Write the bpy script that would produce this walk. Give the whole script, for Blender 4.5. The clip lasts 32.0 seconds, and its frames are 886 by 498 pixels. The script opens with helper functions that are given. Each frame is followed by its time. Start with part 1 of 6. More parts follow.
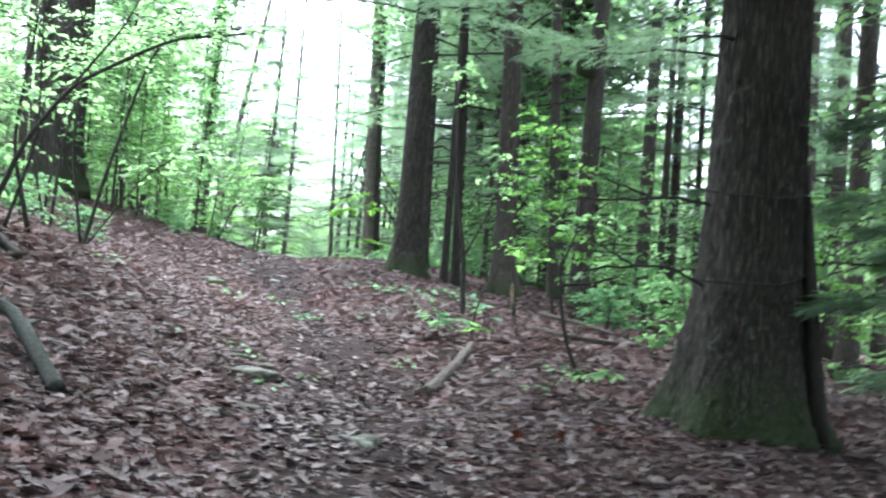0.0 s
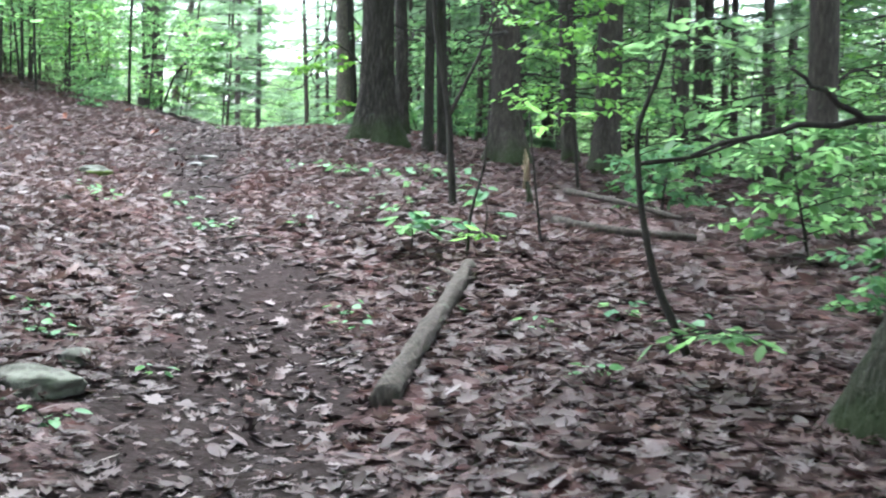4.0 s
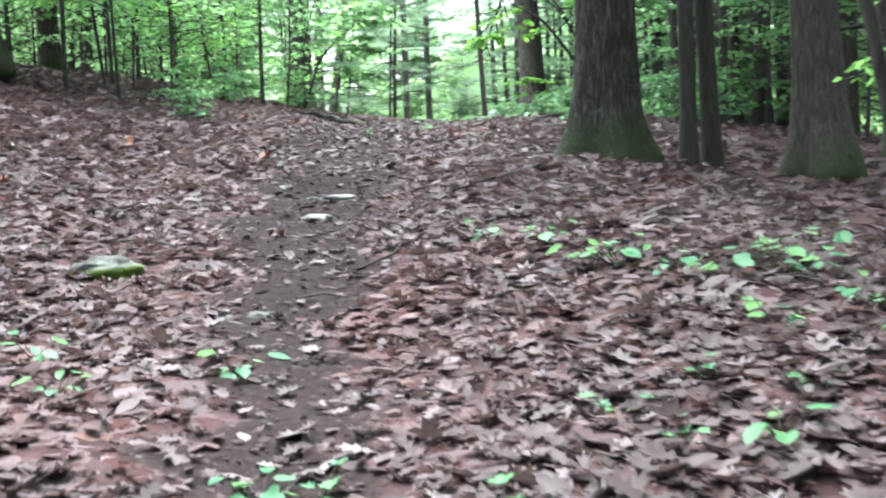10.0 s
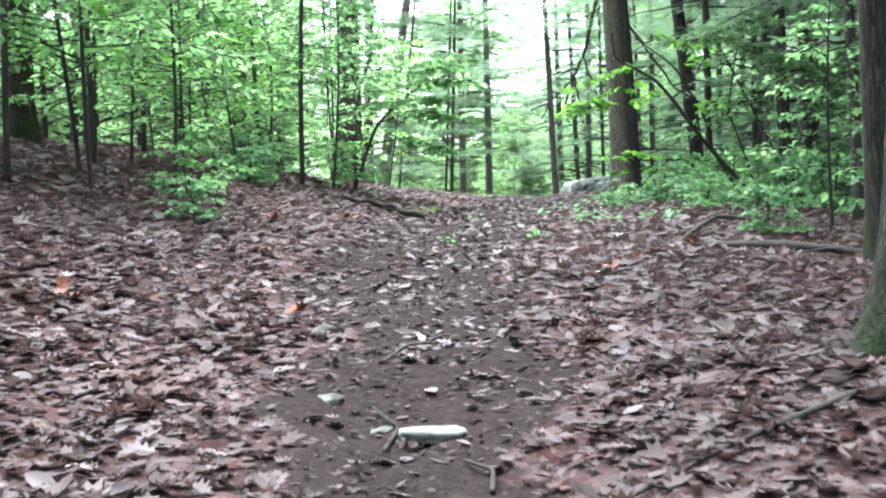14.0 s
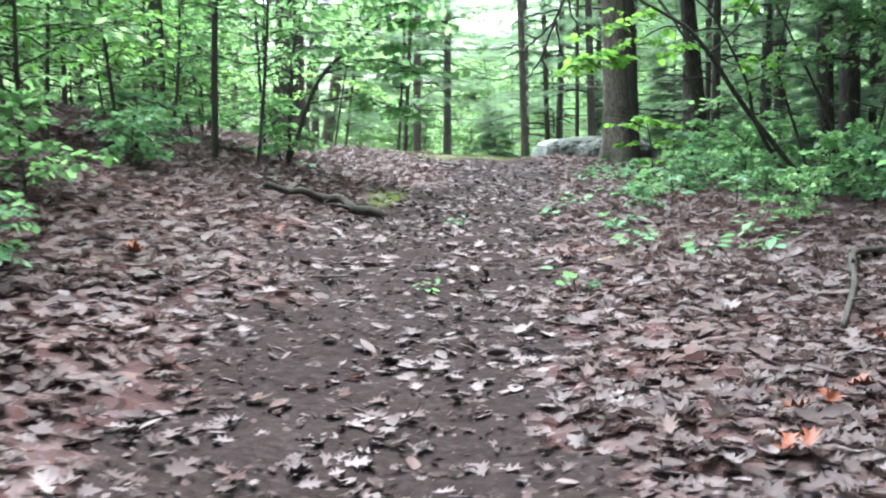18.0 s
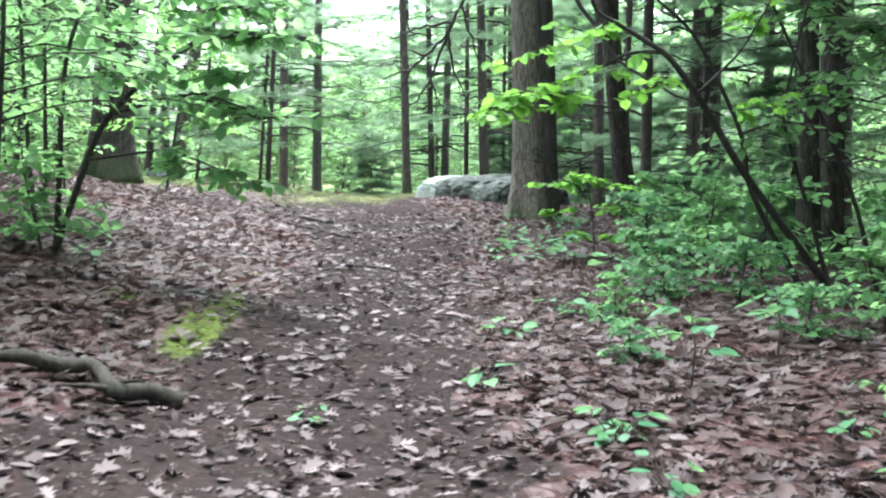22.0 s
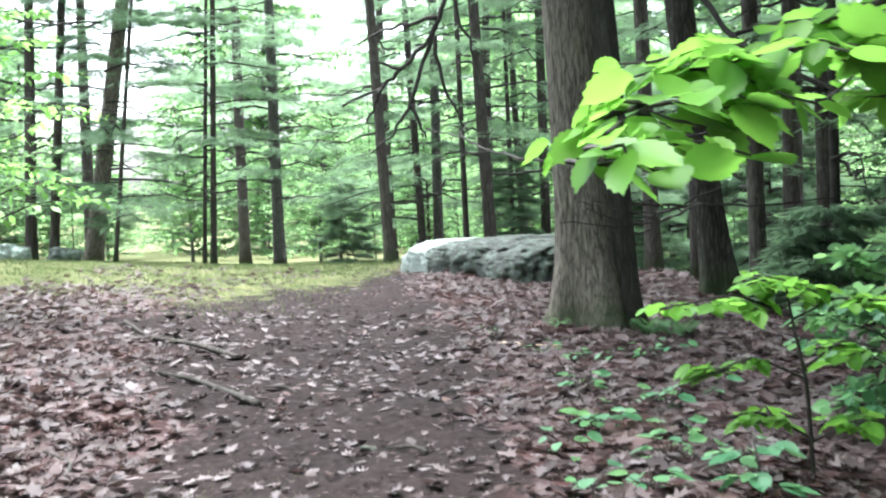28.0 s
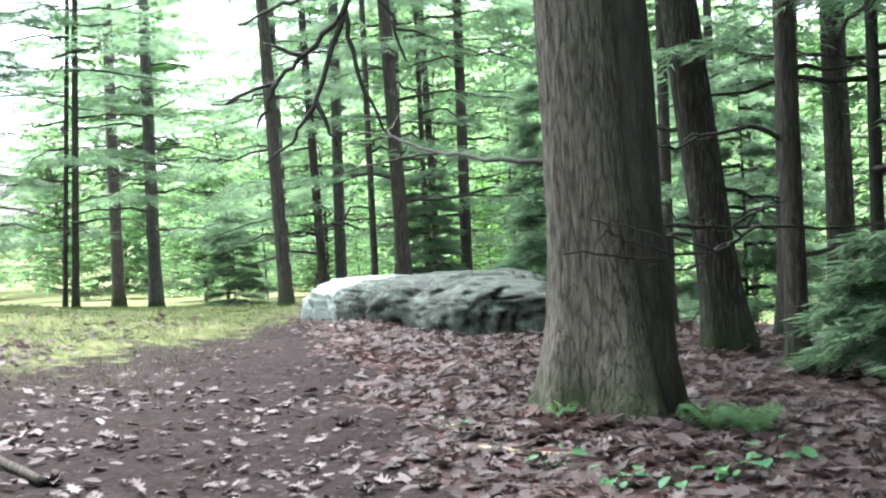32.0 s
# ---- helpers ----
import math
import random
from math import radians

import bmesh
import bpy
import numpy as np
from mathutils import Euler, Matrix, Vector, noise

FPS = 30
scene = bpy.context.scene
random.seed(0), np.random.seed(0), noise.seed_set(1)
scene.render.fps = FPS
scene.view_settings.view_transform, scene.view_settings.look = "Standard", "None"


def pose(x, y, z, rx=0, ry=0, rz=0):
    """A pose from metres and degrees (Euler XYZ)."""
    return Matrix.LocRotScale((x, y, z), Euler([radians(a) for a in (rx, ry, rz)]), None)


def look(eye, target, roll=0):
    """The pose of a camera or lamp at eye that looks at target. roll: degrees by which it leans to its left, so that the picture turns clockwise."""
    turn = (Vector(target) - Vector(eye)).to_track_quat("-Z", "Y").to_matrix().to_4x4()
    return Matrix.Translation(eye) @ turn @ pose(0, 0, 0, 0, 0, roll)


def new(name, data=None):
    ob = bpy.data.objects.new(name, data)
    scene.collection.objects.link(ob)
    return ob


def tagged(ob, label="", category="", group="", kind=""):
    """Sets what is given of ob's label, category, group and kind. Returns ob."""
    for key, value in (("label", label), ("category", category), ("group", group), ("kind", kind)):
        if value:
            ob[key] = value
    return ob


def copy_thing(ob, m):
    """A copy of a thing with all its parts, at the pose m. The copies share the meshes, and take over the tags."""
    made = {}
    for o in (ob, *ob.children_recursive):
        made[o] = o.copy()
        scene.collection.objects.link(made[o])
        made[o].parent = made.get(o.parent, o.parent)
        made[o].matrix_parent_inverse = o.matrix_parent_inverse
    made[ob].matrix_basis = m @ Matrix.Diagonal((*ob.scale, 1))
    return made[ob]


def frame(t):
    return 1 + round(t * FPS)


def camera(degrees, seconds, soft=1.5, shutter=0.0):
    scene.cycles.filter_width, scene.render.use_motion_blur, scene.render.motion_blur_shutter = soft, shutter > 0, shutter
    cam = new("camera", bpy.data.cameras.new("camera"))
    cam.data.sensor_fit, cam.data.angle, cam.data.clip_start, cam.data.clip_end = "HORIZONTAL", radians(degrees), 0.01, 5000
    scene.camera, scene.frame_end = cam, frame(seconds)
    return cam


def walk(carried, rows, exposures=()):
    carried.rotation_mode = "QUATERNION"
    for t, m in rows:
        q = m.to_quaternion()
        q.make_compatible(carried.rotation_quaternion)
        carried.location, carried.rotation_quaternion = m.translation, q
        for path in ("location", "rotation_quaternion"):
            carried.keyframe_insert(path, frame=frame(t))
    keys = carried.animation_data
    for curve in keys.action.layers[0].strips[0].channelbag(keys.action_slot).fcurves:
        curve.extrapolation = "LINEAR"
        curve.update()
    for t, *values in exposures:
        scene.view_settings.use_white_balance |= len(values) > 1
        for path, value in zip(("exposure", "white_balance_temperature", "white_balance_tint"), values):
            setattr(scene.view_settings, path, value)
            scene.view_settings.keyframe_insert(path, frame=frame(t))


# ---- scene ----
cam = camera(38.0, 32.0, soft=2.1, shutter=0.4)
PATH = [
    (0.0, (0.004, 0.001, 1.558), (0.005, 4.994, 1.825), 4.16),
    (0.5, (-0.066, 0.754, 1.599), (-0.363, 5.742, 1.796), -0.22),
    (1.0, (-0.114, 1.496, 1.656), (-0.538, 6.475, 1.837), -1.72),
    (1.5, (-0.165, 2.228, 1.713), (-0.301, 7.225, 1.813), 1.11),
    (2.0, (-0.129, 2.951, 1.734), (0.172, 7.941, 1.686), -1.34),
    (2.5, (-0.080, 3.630, 1.726), (0.233, 8.620, 1.685), -1.24),
    (4.5, (0.201, 6.211, 1.900), (-0.083, 11.190, 1.541), 2.57),
    (5.0, (0.131, 6.771, 1.934), (-0.709, 11.680, 1.499), 3.25),
    (5.5, (0.006, 7.264, 2.015), (-1.187, 12.081, 1.403), 2.60),
    (6.0, (-0.059, 7.759, 2.064), (-1.280, 12.592, 1.680), -0.37),
    (6.5, (-0.226, 8.246, 2.072), (-1.464, 13.085, 1.843), -0.79),
    (7.0, (-0.340, 8.762, 2.122), (-0.997, 13.699, 1.689), 2.04),
    (7.5, (-0.410, 9.274, 2.170), (-0.729, 14.219, 1.500), -0.94),
    (8.0, (-0.515, 9.784, 2.244), (-0.654, 14.748, 1.662), 0.81),
    (8.5, (-0.482, 10.314, 2.280), (-0.627, 15.295, 1.879), -2.79),
    (9.0, (-0.490, 10.885, 2.275), (-0.816, 15.865, 1.971), -2.56),
    (9.5, (-0.531, 11.483, 2.332), (-0.933, 16.451, 1.934), -0.17),
    (10.0, (-0.582, 12.128, 2.432), (-1.251, 17.067, 2.035), -2.75),
    (10.5, (-0.728, 12.774, 2.513), (-1.596, 17.688, 2.210), -1.74),
    (11.0, (-0.837, 13.430, 2.564), (-1.815, 18.314, 2.131), -3.37),
    (11.5, (-1.044, 14.052, 2.585), (-2.396, 18.855, 2.259), -1.08),
    (12.0, (-1.226, 14.635, 2.627), (-2.445, 19.469, 2.247), -1.66),
    (12.5, (-1.380, 15.231, 2.737), (-2.545, 20.080, 2.388), -4.06),
    (13.0, (-1.586, 15.862, 2.825), (-2.585, 20.754, 2.568), -0.92),
    (13.5, (-1.715, 16.510, 2.908), (-2.536, 21.439, 2.735), -1.95),
    (15.5, (-2.354, 18.897, 3.141), (-3.050, 23.843, 2.924), 0.01),
    (16.0, (-2.450, 19.455, 3.158), (-2.933, 24.421, 2.840), -0.06),
    (16.5, (-2.571, 19.990, 3.205), (-3.414, 24.909, 2.900), -2.62),
    (17.0, (-2.676, 20.529, 3.296), (-3.394, 25.465, 2.939), -0.17),
    (17.5, (-2.728, 21.092, 3.394), (-3.205, 26.054, 3.010), -2.95),
    (18.0, (-2.781, 21.670, 3.459), (-3.395, 26.615, 3.046), -0.37),
    (18.5, (-2.731, 22.257, 3.508), (-2.981, 27.223, 2.984), -1.73),
    (19.0, (-2.792, 22.837, 3.595), (-3.213, 27.814, 3.362), -1.97),
    (19.5, (-2.930, 23.427, 3.682), (-3.481, 28.393, 3.472), -0.69),
    (20.0, (-3.017, 24.078, 3.758), (-3.616, 29.034, 3.485), -3.85),
    (20.5, (-3.149, 24.727, 3.801), (-3.682, 29.697, 3.646), 0.09),
    (21.0, (-3.220, 25.363, 3.809), (-3.486, 30.344, 3.465), -1.76),
    (21.5, (-3.268, 26.008, 3.886), (-3.674, 30.988, 3.688), -2.27),
    (22.0, (-3.261, 26.651, 3.972), (-3.385, 31.636, 3.597), 0.49),
    (22.5, (-3.203, 27.292, 4.023), (-3.273, 32.286, 3.786), -2.74),
    (23.0, (-3.253, 27.935, 4.057), (-3.293, 32.930, 3.839), 1.10),
    (23.5, (-3.224, 28.596, 4.063), (-3.193, 33.585, 3.731), -1.19),
    (24.0, (-3.244, 29.233, 4.081), (-3.283, 34.225, 3.796), 0.58),
    (24.5, (-3.321, 29.856, 4.131), (-3.383, 34.839, 3.732), 0.29),
    (25.0, (-3.349, 30.493, 4.188), (-3.521, 35.473, 3.778), -2.48),
    (25.5, (-3.413, 31.111, 4.206), (-3.515, 36.097, 3.844), 1.54),
    (27.5, (-3.403, 33.388, 4.169), (-3.451, 38.369, 3.740), -1.18),
    (28.0, (-3.448, 33.879, 4.174), (-3.552, 38.872, 3.950), -2.73),
    (28.5, (-3.522, 34.330, 4.191), (-3.645, 39.325, 4.012), -0.54),
    (29.0, (-3.553, 34.763, 4.177), (-3.502, 39.755, 3.898), -4.11),
    (29.5, (-3.625, 35.196, 4.143), (-3.550, 40.193, 3.967), -1.56),
    (30.0, (-3.664, 35.625, 4.133), (-3.482, 40.618, 3.934), -0.41),
    (30.5, (-3.669, 36.082, 4.153), (-3.412, 41.073, 3.983), -1.65),
    (31.0, (-3.726, 36.535, 4.148), (-3.491, 41.527, 4.005), 0.98),
    (31.5, (-3.746, 36.958, 4.109), (-3.459, 41.947, 3.938), -2.51),
    (32.0, (-3.742, 37.388, 4.077), (-3.417, 42.377, 3.971), -2.81),
]
walk(cam, [(t, look(eye, target, roll)) for t, eye, target, roll in PATH], exposures=((0, 3.3, 5600, 8), (1.2, 3.25, 5600, 8), (2, 3.55, 5600, 8), (5, 3.35, 5650, 7), (10, 3.35, 5700, 7), (12, 3.42, 5700, 7), (17, 3.35, 5700, 6), (20, 3.35, 5700, 6), (25, 3.3, 5800, 6), (32, 3.3, 5800, 6)))

# ---- light: bright overcast sky ----
world = bpy.data.worlds.new("sky")
world.use_nodes = True
scene.world = world
wn = world.node_tree.nodes
sky = wn.new("ShaderNodeTexSky")
sky.sky_type, sky.sun_disc = "NISHITA", False
sky.sun_elevation, sky.sun_rotation = radians(72), radians(-12)
sky.dust_density, sky.air_density, sky.ozone_density = 6.0, 1.0, 0.4
veil = wn.new("ShaderNodeHueSaturation")  # cloud greys the blue
veil.inputs["Saturation"].default_value = 0.35
world.node_tree.links.new(sky.outputs[0], veil.inputs["Color"])
world.node_tree.links.new(veil.outputs[0], wn["Background"].inputs[0])
wn["Background"].inputs[1].default_value = 0.15
sun = new("sun", bpy.data.lights.new("sun", "SUN"))
sun.data.energy, sun.data.angle, sun.data.color = 1.5, radians(60), (1.0, 0.97, 0.93)
sun.matrix_world = look((-6, 46, 90), (0, 18, 0))


# ---- materials ----
def shader(name, rough=0.8):
    m = bpy.data.materials.new(name)
    m.use_nodes = True
    nt = m.node_tree
    b = nt.nodes["Principled BSDF"]
    b.inputs["Roughness"].default_value = rough
    b.inputs["Specular IOR Level"].default_value = 0.18
    return m, nt, b


def node(nt, kind, **kw):
    n = nt.nodes.new(kind)
    for k, v in kw.items():
        n.inputs[k.replace("_", " ")].default_value = v
    return n


def coords(nt, space, scale=(1, 1, 1)):
    tc = nt.nodes.new("ShaderNodeTexCoord")
    mp = nt.nodes.new("ShaderNodeMapping")
    mp.inputs["Scale"].default_value = scale
    nt.links.new(tc.outputs[space], mp.inputs[0])
    return mp.outputs[0]


def noise_tex(nt, vec, scale, detail=4.0, rough=0.6):
    n = node(nt, "ShaderNodeTexNoise", Scale=scale, Detail=detail, Roughness=rough)
    nt.links.new(vec, n.inputs["Vector"])
    return n.outputs["Fac"]


def ramp(nt, fac, stops, interp="LINEAR"):
    r = nt.nodes.new("ShaderNodeValToRGB")
    r.color_ramp.interpolation = interp
    els = r.color_ramp.elements
    while len(els) < len(stops):
        els.new(0.5)
    for e, (p, c) in zip(els, stops):
        e.position, e.color = p, (*c, 1) if len(c) == 3 else c
    nt.links.new(fac, r.inputs[0])
    return r.outputs[0]


def mix(nt, fac, a, b):
    n = nt.nodes.new("ShaderNodeMix")
    n.data_type = "RGBA"
    for v, i in ((fac, 0), (a, 6), (b, 7)):
        if isinstance(v, (int, float)):
            n.inputs[i].default_value = v
        elif isinstance(v, tuple):
            n.inputs[i].default_value = (*v, 1)
        else:
            nt.links.new(v, n.inputs[i])
    return n.outputs[2]


def maths(nt, op, a, b=0.0):
    n = nt.nodes.new("ShaderNodeMath")
    n.operation = op
    for i, v in enumerate((a, b)):
        if isinstance(v, (int, float)):
            n.inputs[i].default_value = v
        else:
            nt.links.new(v, n.inputs[i])
    return n.outputs[0]


def bump(nt, b, height, strength=0.5, dist=0.02):
    n = node(nt, "ShaderNodeBump", Strength=strength, Distance=dist)
    nt.links.new(height, n.inputs["Height"])
    nt.links.new(n.outputs[0], b.inputs["Normal"])


def attribute(nt, name):
    n = nt.nodes.new("ShaderNodeAttribute")
    n.attribute_name = name
    return n.outputs["Fac"]


LITTER = [(0.0, (0.0253, 0.0138, 0.0137)), (0.16, (0.0371, 0.0206, 0.0204)), (0.32, (0.0506, 0.031, 0.0307)), (0.48, (0.066, 0.044, 0.0441)),
          (0.58, (0.0497, 0.0188, 0.0171)), (0.68, (0.0732, 0.0504, 0.0508)), (0.8, (0.094, 0.0688, 0.0698)), (0.91, (0.124, 0.096, 0.0979)), (0.97, (0.176, 0.144, 0.147)), (1.0, (0.104, 0.0496, 0.0351))]
SCRAPS = [(0.0, (0.0208, 0.0136, 0.0136)), (0.5, (0.04, 0.024, 0.0232)), (0.85, (0.068, 0.044, 0.0432)), (1.0, (0.12, 0.092, 0.0904))]


def ground_material():
    m, nt, b = shader("forest_floor", 0.95)
    b.inputs["Specular IOR Level"].default_value = 0.03
    v = coords(nt, "Object")
    cell = node(nt, "ShaderNodeTexVoronoi", Scale=13.0)
    warp = nt.nodes.new("ShaderNodeVectorMath")
    wob = nt.nodes.new("ShaderNodeTexNoise")
    wob.inputs["Scale"].default_value = 9.0
    nt.links.new(v, wob.inputs["Vector"])
    warp.operation = "MULTIPLY_ADD"
    nt.links.new(wob.outputs["Color"], warp.inputs[0])
    warp.inputs[1].default_value = (0.16, 0.16, 0.16)
    nt.links.new(v, warp.inputs[2])
    nt.links.new(warp.outputs[0], cell.inputs["Vector"])
    sep = nt.nodes.new("ShaderNodeSeparateColor")
    nt.links.new(cell.outputs["Color"], sep.inputs[0])
    litter = mix(nt, 0.75, ramp(nt, sep.outputs[0], SCRAPS), ramp(nt, sep.outputs[0], LITTER))
    fine = noise_tex(nt, v, 60, 3)
    big = noise_tex(nt, v, 1.3, 3)
    soil = ramp(nt, noise_tex(nt, v, 22, 6, 0.7), [(0.3, (0.0088, 0.00704, 0.00704)), (0.55, (0.0188, 0.015, 0.0149)), (0.75, (0.0448, 0.0372, 0.0372))])
    patch = maths(nt, "ADD", attribute(nt, "soil"), maths(nt, "MULTIPLY", maths(nt, "SUBTRACT", noise_tex(nt, v, 5.0, 5, 0.7), 0.5), 1.5))
    col = mix(nt, ramp(nt, patch, [(0.42, (0, 0, 0)), (0.62, (1, 1, 1))]), litter, soil)
    col = mix(nt, maths(nt, "MULTIPLY", big, 0.3), col, (0.055, 0.036, 0.033))
    moss = ramp(nt, noise_tex(nt, v, 45, 3), [(0.3, (0.032, 0.046, 0.012)), (0.7, (0.1, 0.125, 0.03))])
    mm = maths(nt, "ADD", attribute(nt, "moss"), maths(nt, "MULTIPLY", maths(nt, "SUBTRACT", noise_tex(nt, v, 11, 4), 0.5), 0.9))
    col = mix(nt, ramp(nt, mm, [(0.45, (0, 0, 0)), (0.6, (1, 1, 1))]), col, moss)
    turf = ramp(nt, noise_tex(nt, v, 7, 5, 0.7), [(0.3, (0.042, 0.05, 0.022)), (0.5, (0.088, 0.095, 0.042)), (0.72, (0.135, 0.12, 0.066))])
    gg = maths(nt, "ADD", attribute(nt, "turf"), maths(nt, "MULTIPLY", maths(nt, "SUBTRACT", noise_tex(nt, v, 3, 5, 0.7), 0.5), 1.5))
    col = mix(nt, ramp(nt, gg, [(0.42, (0, 0, 0)), (0.62, (1, 1, 1))]), col, turf)
    nt.links.new(col, b.inputs["Base Color"])
    h = maths(nt, "ADD", maths(nt, "MULTIPLY", cell.outputs["Distance"], 0.6), maths(nt, "MULTIPLY", fine, 0.4))
    bump(nt, b, h, 0.7, 0.03)
    return m


def bark_material(name, dark, mid, light, moss=0.0, ridge=1.0, lichen_cover=0.3, plate=(17, 17, 2.6), rift=0.2):
    m, nt, b = shader(name, 0.9)
    v = coords(nt, "Object", plate)
    bend = nt.nodes.new("ShaderNodeTexNoise")
    bend.inputs["Scale"].default_value = 0.7
    nt.links.new(v, bend.inputs["Vector"])
    wavy = nt.nodes.new("ShaderNodeVectorMath")
    wavy.operation = "MULTIPLY_ADD"
    nt.links.new(bend.outputs["Color"], wavy.inputs[0])
    wavy.inputs[1].default_value = (1.2, 1.2, 1.2)
    nt.links.new(v, wavy.inputs[2])
    crack = nt.nodes.new("ShaderNodeTexVoronoi")
    crack.feature = "DISTANCE_TO_EDGE"
    crack.inputs["Scale"].default_value = 1.0
    nt.links.new(wavy.outputs[0], crack.inputs["Vector"])
    rifts = ramp(nt, crack.outputs["Distance"], [(0.0, (0.2, 0.2, 0.2)), (0.1, (0.8, 0.8, 0.8)), (0.35, (1, 1, 1))])
    plates = maths(nt, "ADD", maths(nt, "MULTIPLY", rifts, rift), maths(nt, "MULTIPLY", noise_tex(nt, coords(nt, "Object", (24, 24, 3.6)), 2.0, 6, 0.72), 0.94 - rift))
    grain = noise_tex(nt, coords(nt, "Object", (40, 40, 6)), 2.0, 4)
    blot = noise_tex(nt, coords(nt, "Object"), 1.6, 3)
    col = ramp(nt, maths(nt, "ADD", maths(nt, "MULTIPLY", plates, 0.75), maths(nt, "MULTIPLY", grain, 0.25)), [(0.4, dark), (0.54, mid), (0.68, light)])
    col = mix(nt, maths(nt, "MULTIPLY", blot, 0.3), col, tuple(c * 0.8 + 0.02 for c in light))
    lichen = ramp(nt, noise_tex(nt, coords(nt, "Object"), 5.0, 6, 0.75), [(0.6, (0, 0, 0)), (0.68, (1, 1, 1))])
    col = mix(nt, maths(nt, "MULTIPLY", lichen, lichen_cover), col, (0.2, 0.23, 0.17))
    if moss:
        tc = nt.nodes.new("ShaderNodeTexCoord")
        s = nt.nodes.new("ShaderNodeSeparateXYZ")
        nt.links.new(tc.outputs["Object"], s.inputs[0])
        low = maths(nt, "SUBTRACT", maths(nt, "ADD", noise_tex(nt, coords(nt, "Object"), 3.0, 5), 0.42), maths(nt, "MULTIPLY", s.outputs[2], 1.0 / moss))
        col = mix(nt, ramp(nt, low, [(0.42, (0, 0, 0)), (0.8, (0.7, 0.7, 0.7))]), col, (0.028, 0.045, 0.014))
    nt.links.new(col, b.inputs["Base Color"])
    bump(nt, b, maths(nt, "ADD", plates, maths(nt, "MULTIPLY", grain, 0.35)), 0.95 * min(ridge, 1.05), 0.03 * ridge * ridge)
    return m


def leaf_material(name, stops, through_light=0.45, rough=0.45, drifts=False, single=False, gloss=0.18, glow=(0.4, 0.62, 0.24)):
    m, nt, b = shader(name, rough)
    b.inputs["Specular IOR Level"].default_value = gloss
    g = nt.nodes.new("ShaderNodeNewGeometry")
    vein = noise_tex(nt, coords(nt, "Object"), 24, 3)
    if single:
        g = nt.nodes.new("ShaderNodeObjectInfo")
    col = ramp(nt, g.outputs["Random" if single else "Random Per Island"], stops)
    col = mix(nt, maths(nt, "MULTIPLY", vein, 0.35), col, tuple(c * 0.55 for c in stops[0][1]))
    if drifts:
        wide = noise_tex(nt, coords(nt, "Object"), 0.9, 5, 0.7)
        col = mix(nt, ramp(nt, wide, [(0.52, (0, 0, 0)), (0.66, (0.6, 0.6, 0.6))]), col, (0.085, 0.03, 0.024))
        pale = noise_tex(nt, coords(nt, "Object", (0.8, 1.1, 1)), 1.3, 5, 0.7)
        col = mix(nt, ramp(nt, pale, [(0.5, (0, 0, 0)), (0.68, (0.4, 0.4, 0.4))]), col, (0.125, 0.104, 0.104))
    nt.links.new(col, b.inputs["Base Color"])
    if through_light:
        tr = nt.nodes.new("ShaderNodeBsdfTranslucent")
        nt.links.new(mix(nt, 0.35, col, glow), tr.inputs[0])
        ms = nt.nodes.new("ShaderNodeMixShader")
        ms.inputs[0].default_value = through_light
        nt.links.new(b.outputs[0], ms.inputs[1])
        nt.links.new(tr.outputs[0], ms.inputs[2])
        nt.links.new(ms.outputs[0], nt.nodes["Material Output"].inputs[0])
    return m


def stone_material(name, dark, light, lichen, moss=0.0, crust=None):
    m, nt, b = shader(name, 0.85)
    v = coords(nt, "Object")
    n1, n2 = noise_tex(nt, v, 4.5, 8, 0.65), noise_tex(nt, v, 30, 4)
    col = ramp(nt, maths(nt, "ADD", maths(nt, "MULTIPLY", n1, 0.7), maths(nt, "MULTIPLY", n2, 0.3)), [(0.35, dark), (0.65, light)])
    col = mix(nt, ramp(nt, noise_tex(nt, v, 6.5, 7, 0.7), [(0.5, (0, 0, 0)), (0.58, (1, 1, 1))]), col, lichen)
    if crust:
        s = nt.nodes.new("ShaderNodeSeparateXYZ")
        nt.links.new(v, s.inputs[0])
        white = maths(nt, "ADD", maths(nt, "MULTIPLY", maths(nt, "SUBTRACT", s.outputs[0], crust), 0.8), noise_tex(nt, v, 6.0, 8, 0.8))
        col = mix(nt, ramp(nt, white, [(0.48, (0, 0, 0)), (0.7, (0.75, 0.75, 0.75))]), col, (0.27, 0.3, 0.275))
    if moss:
        s = nt.nodes.new("ShaderNodeSeparateXYZ")
        nt.links.new(v, s.inputs[0])
        low = maths(nt, "SUBTRACT", maths(nt, "ADD", noise_tex(nt, v, 7.0, 5), 0.3), maths(nt, "MULTIPLY", s.outputs[2], 1.0 / moss))
        col = mix(nt, ramp(nt, low, [(0.3, (0, 0, 0)), (0.5, (1, 1, 1))]), col, (0.062, 0.09, 0.017))
    nt.links.new(col, b.inputs["Base Color"])
    bump(nt, b, maths(nt, "ADD", n1, maths(nt, "MULTIPLY", n2, 0.3)), 0.65, 0.03)
    return m


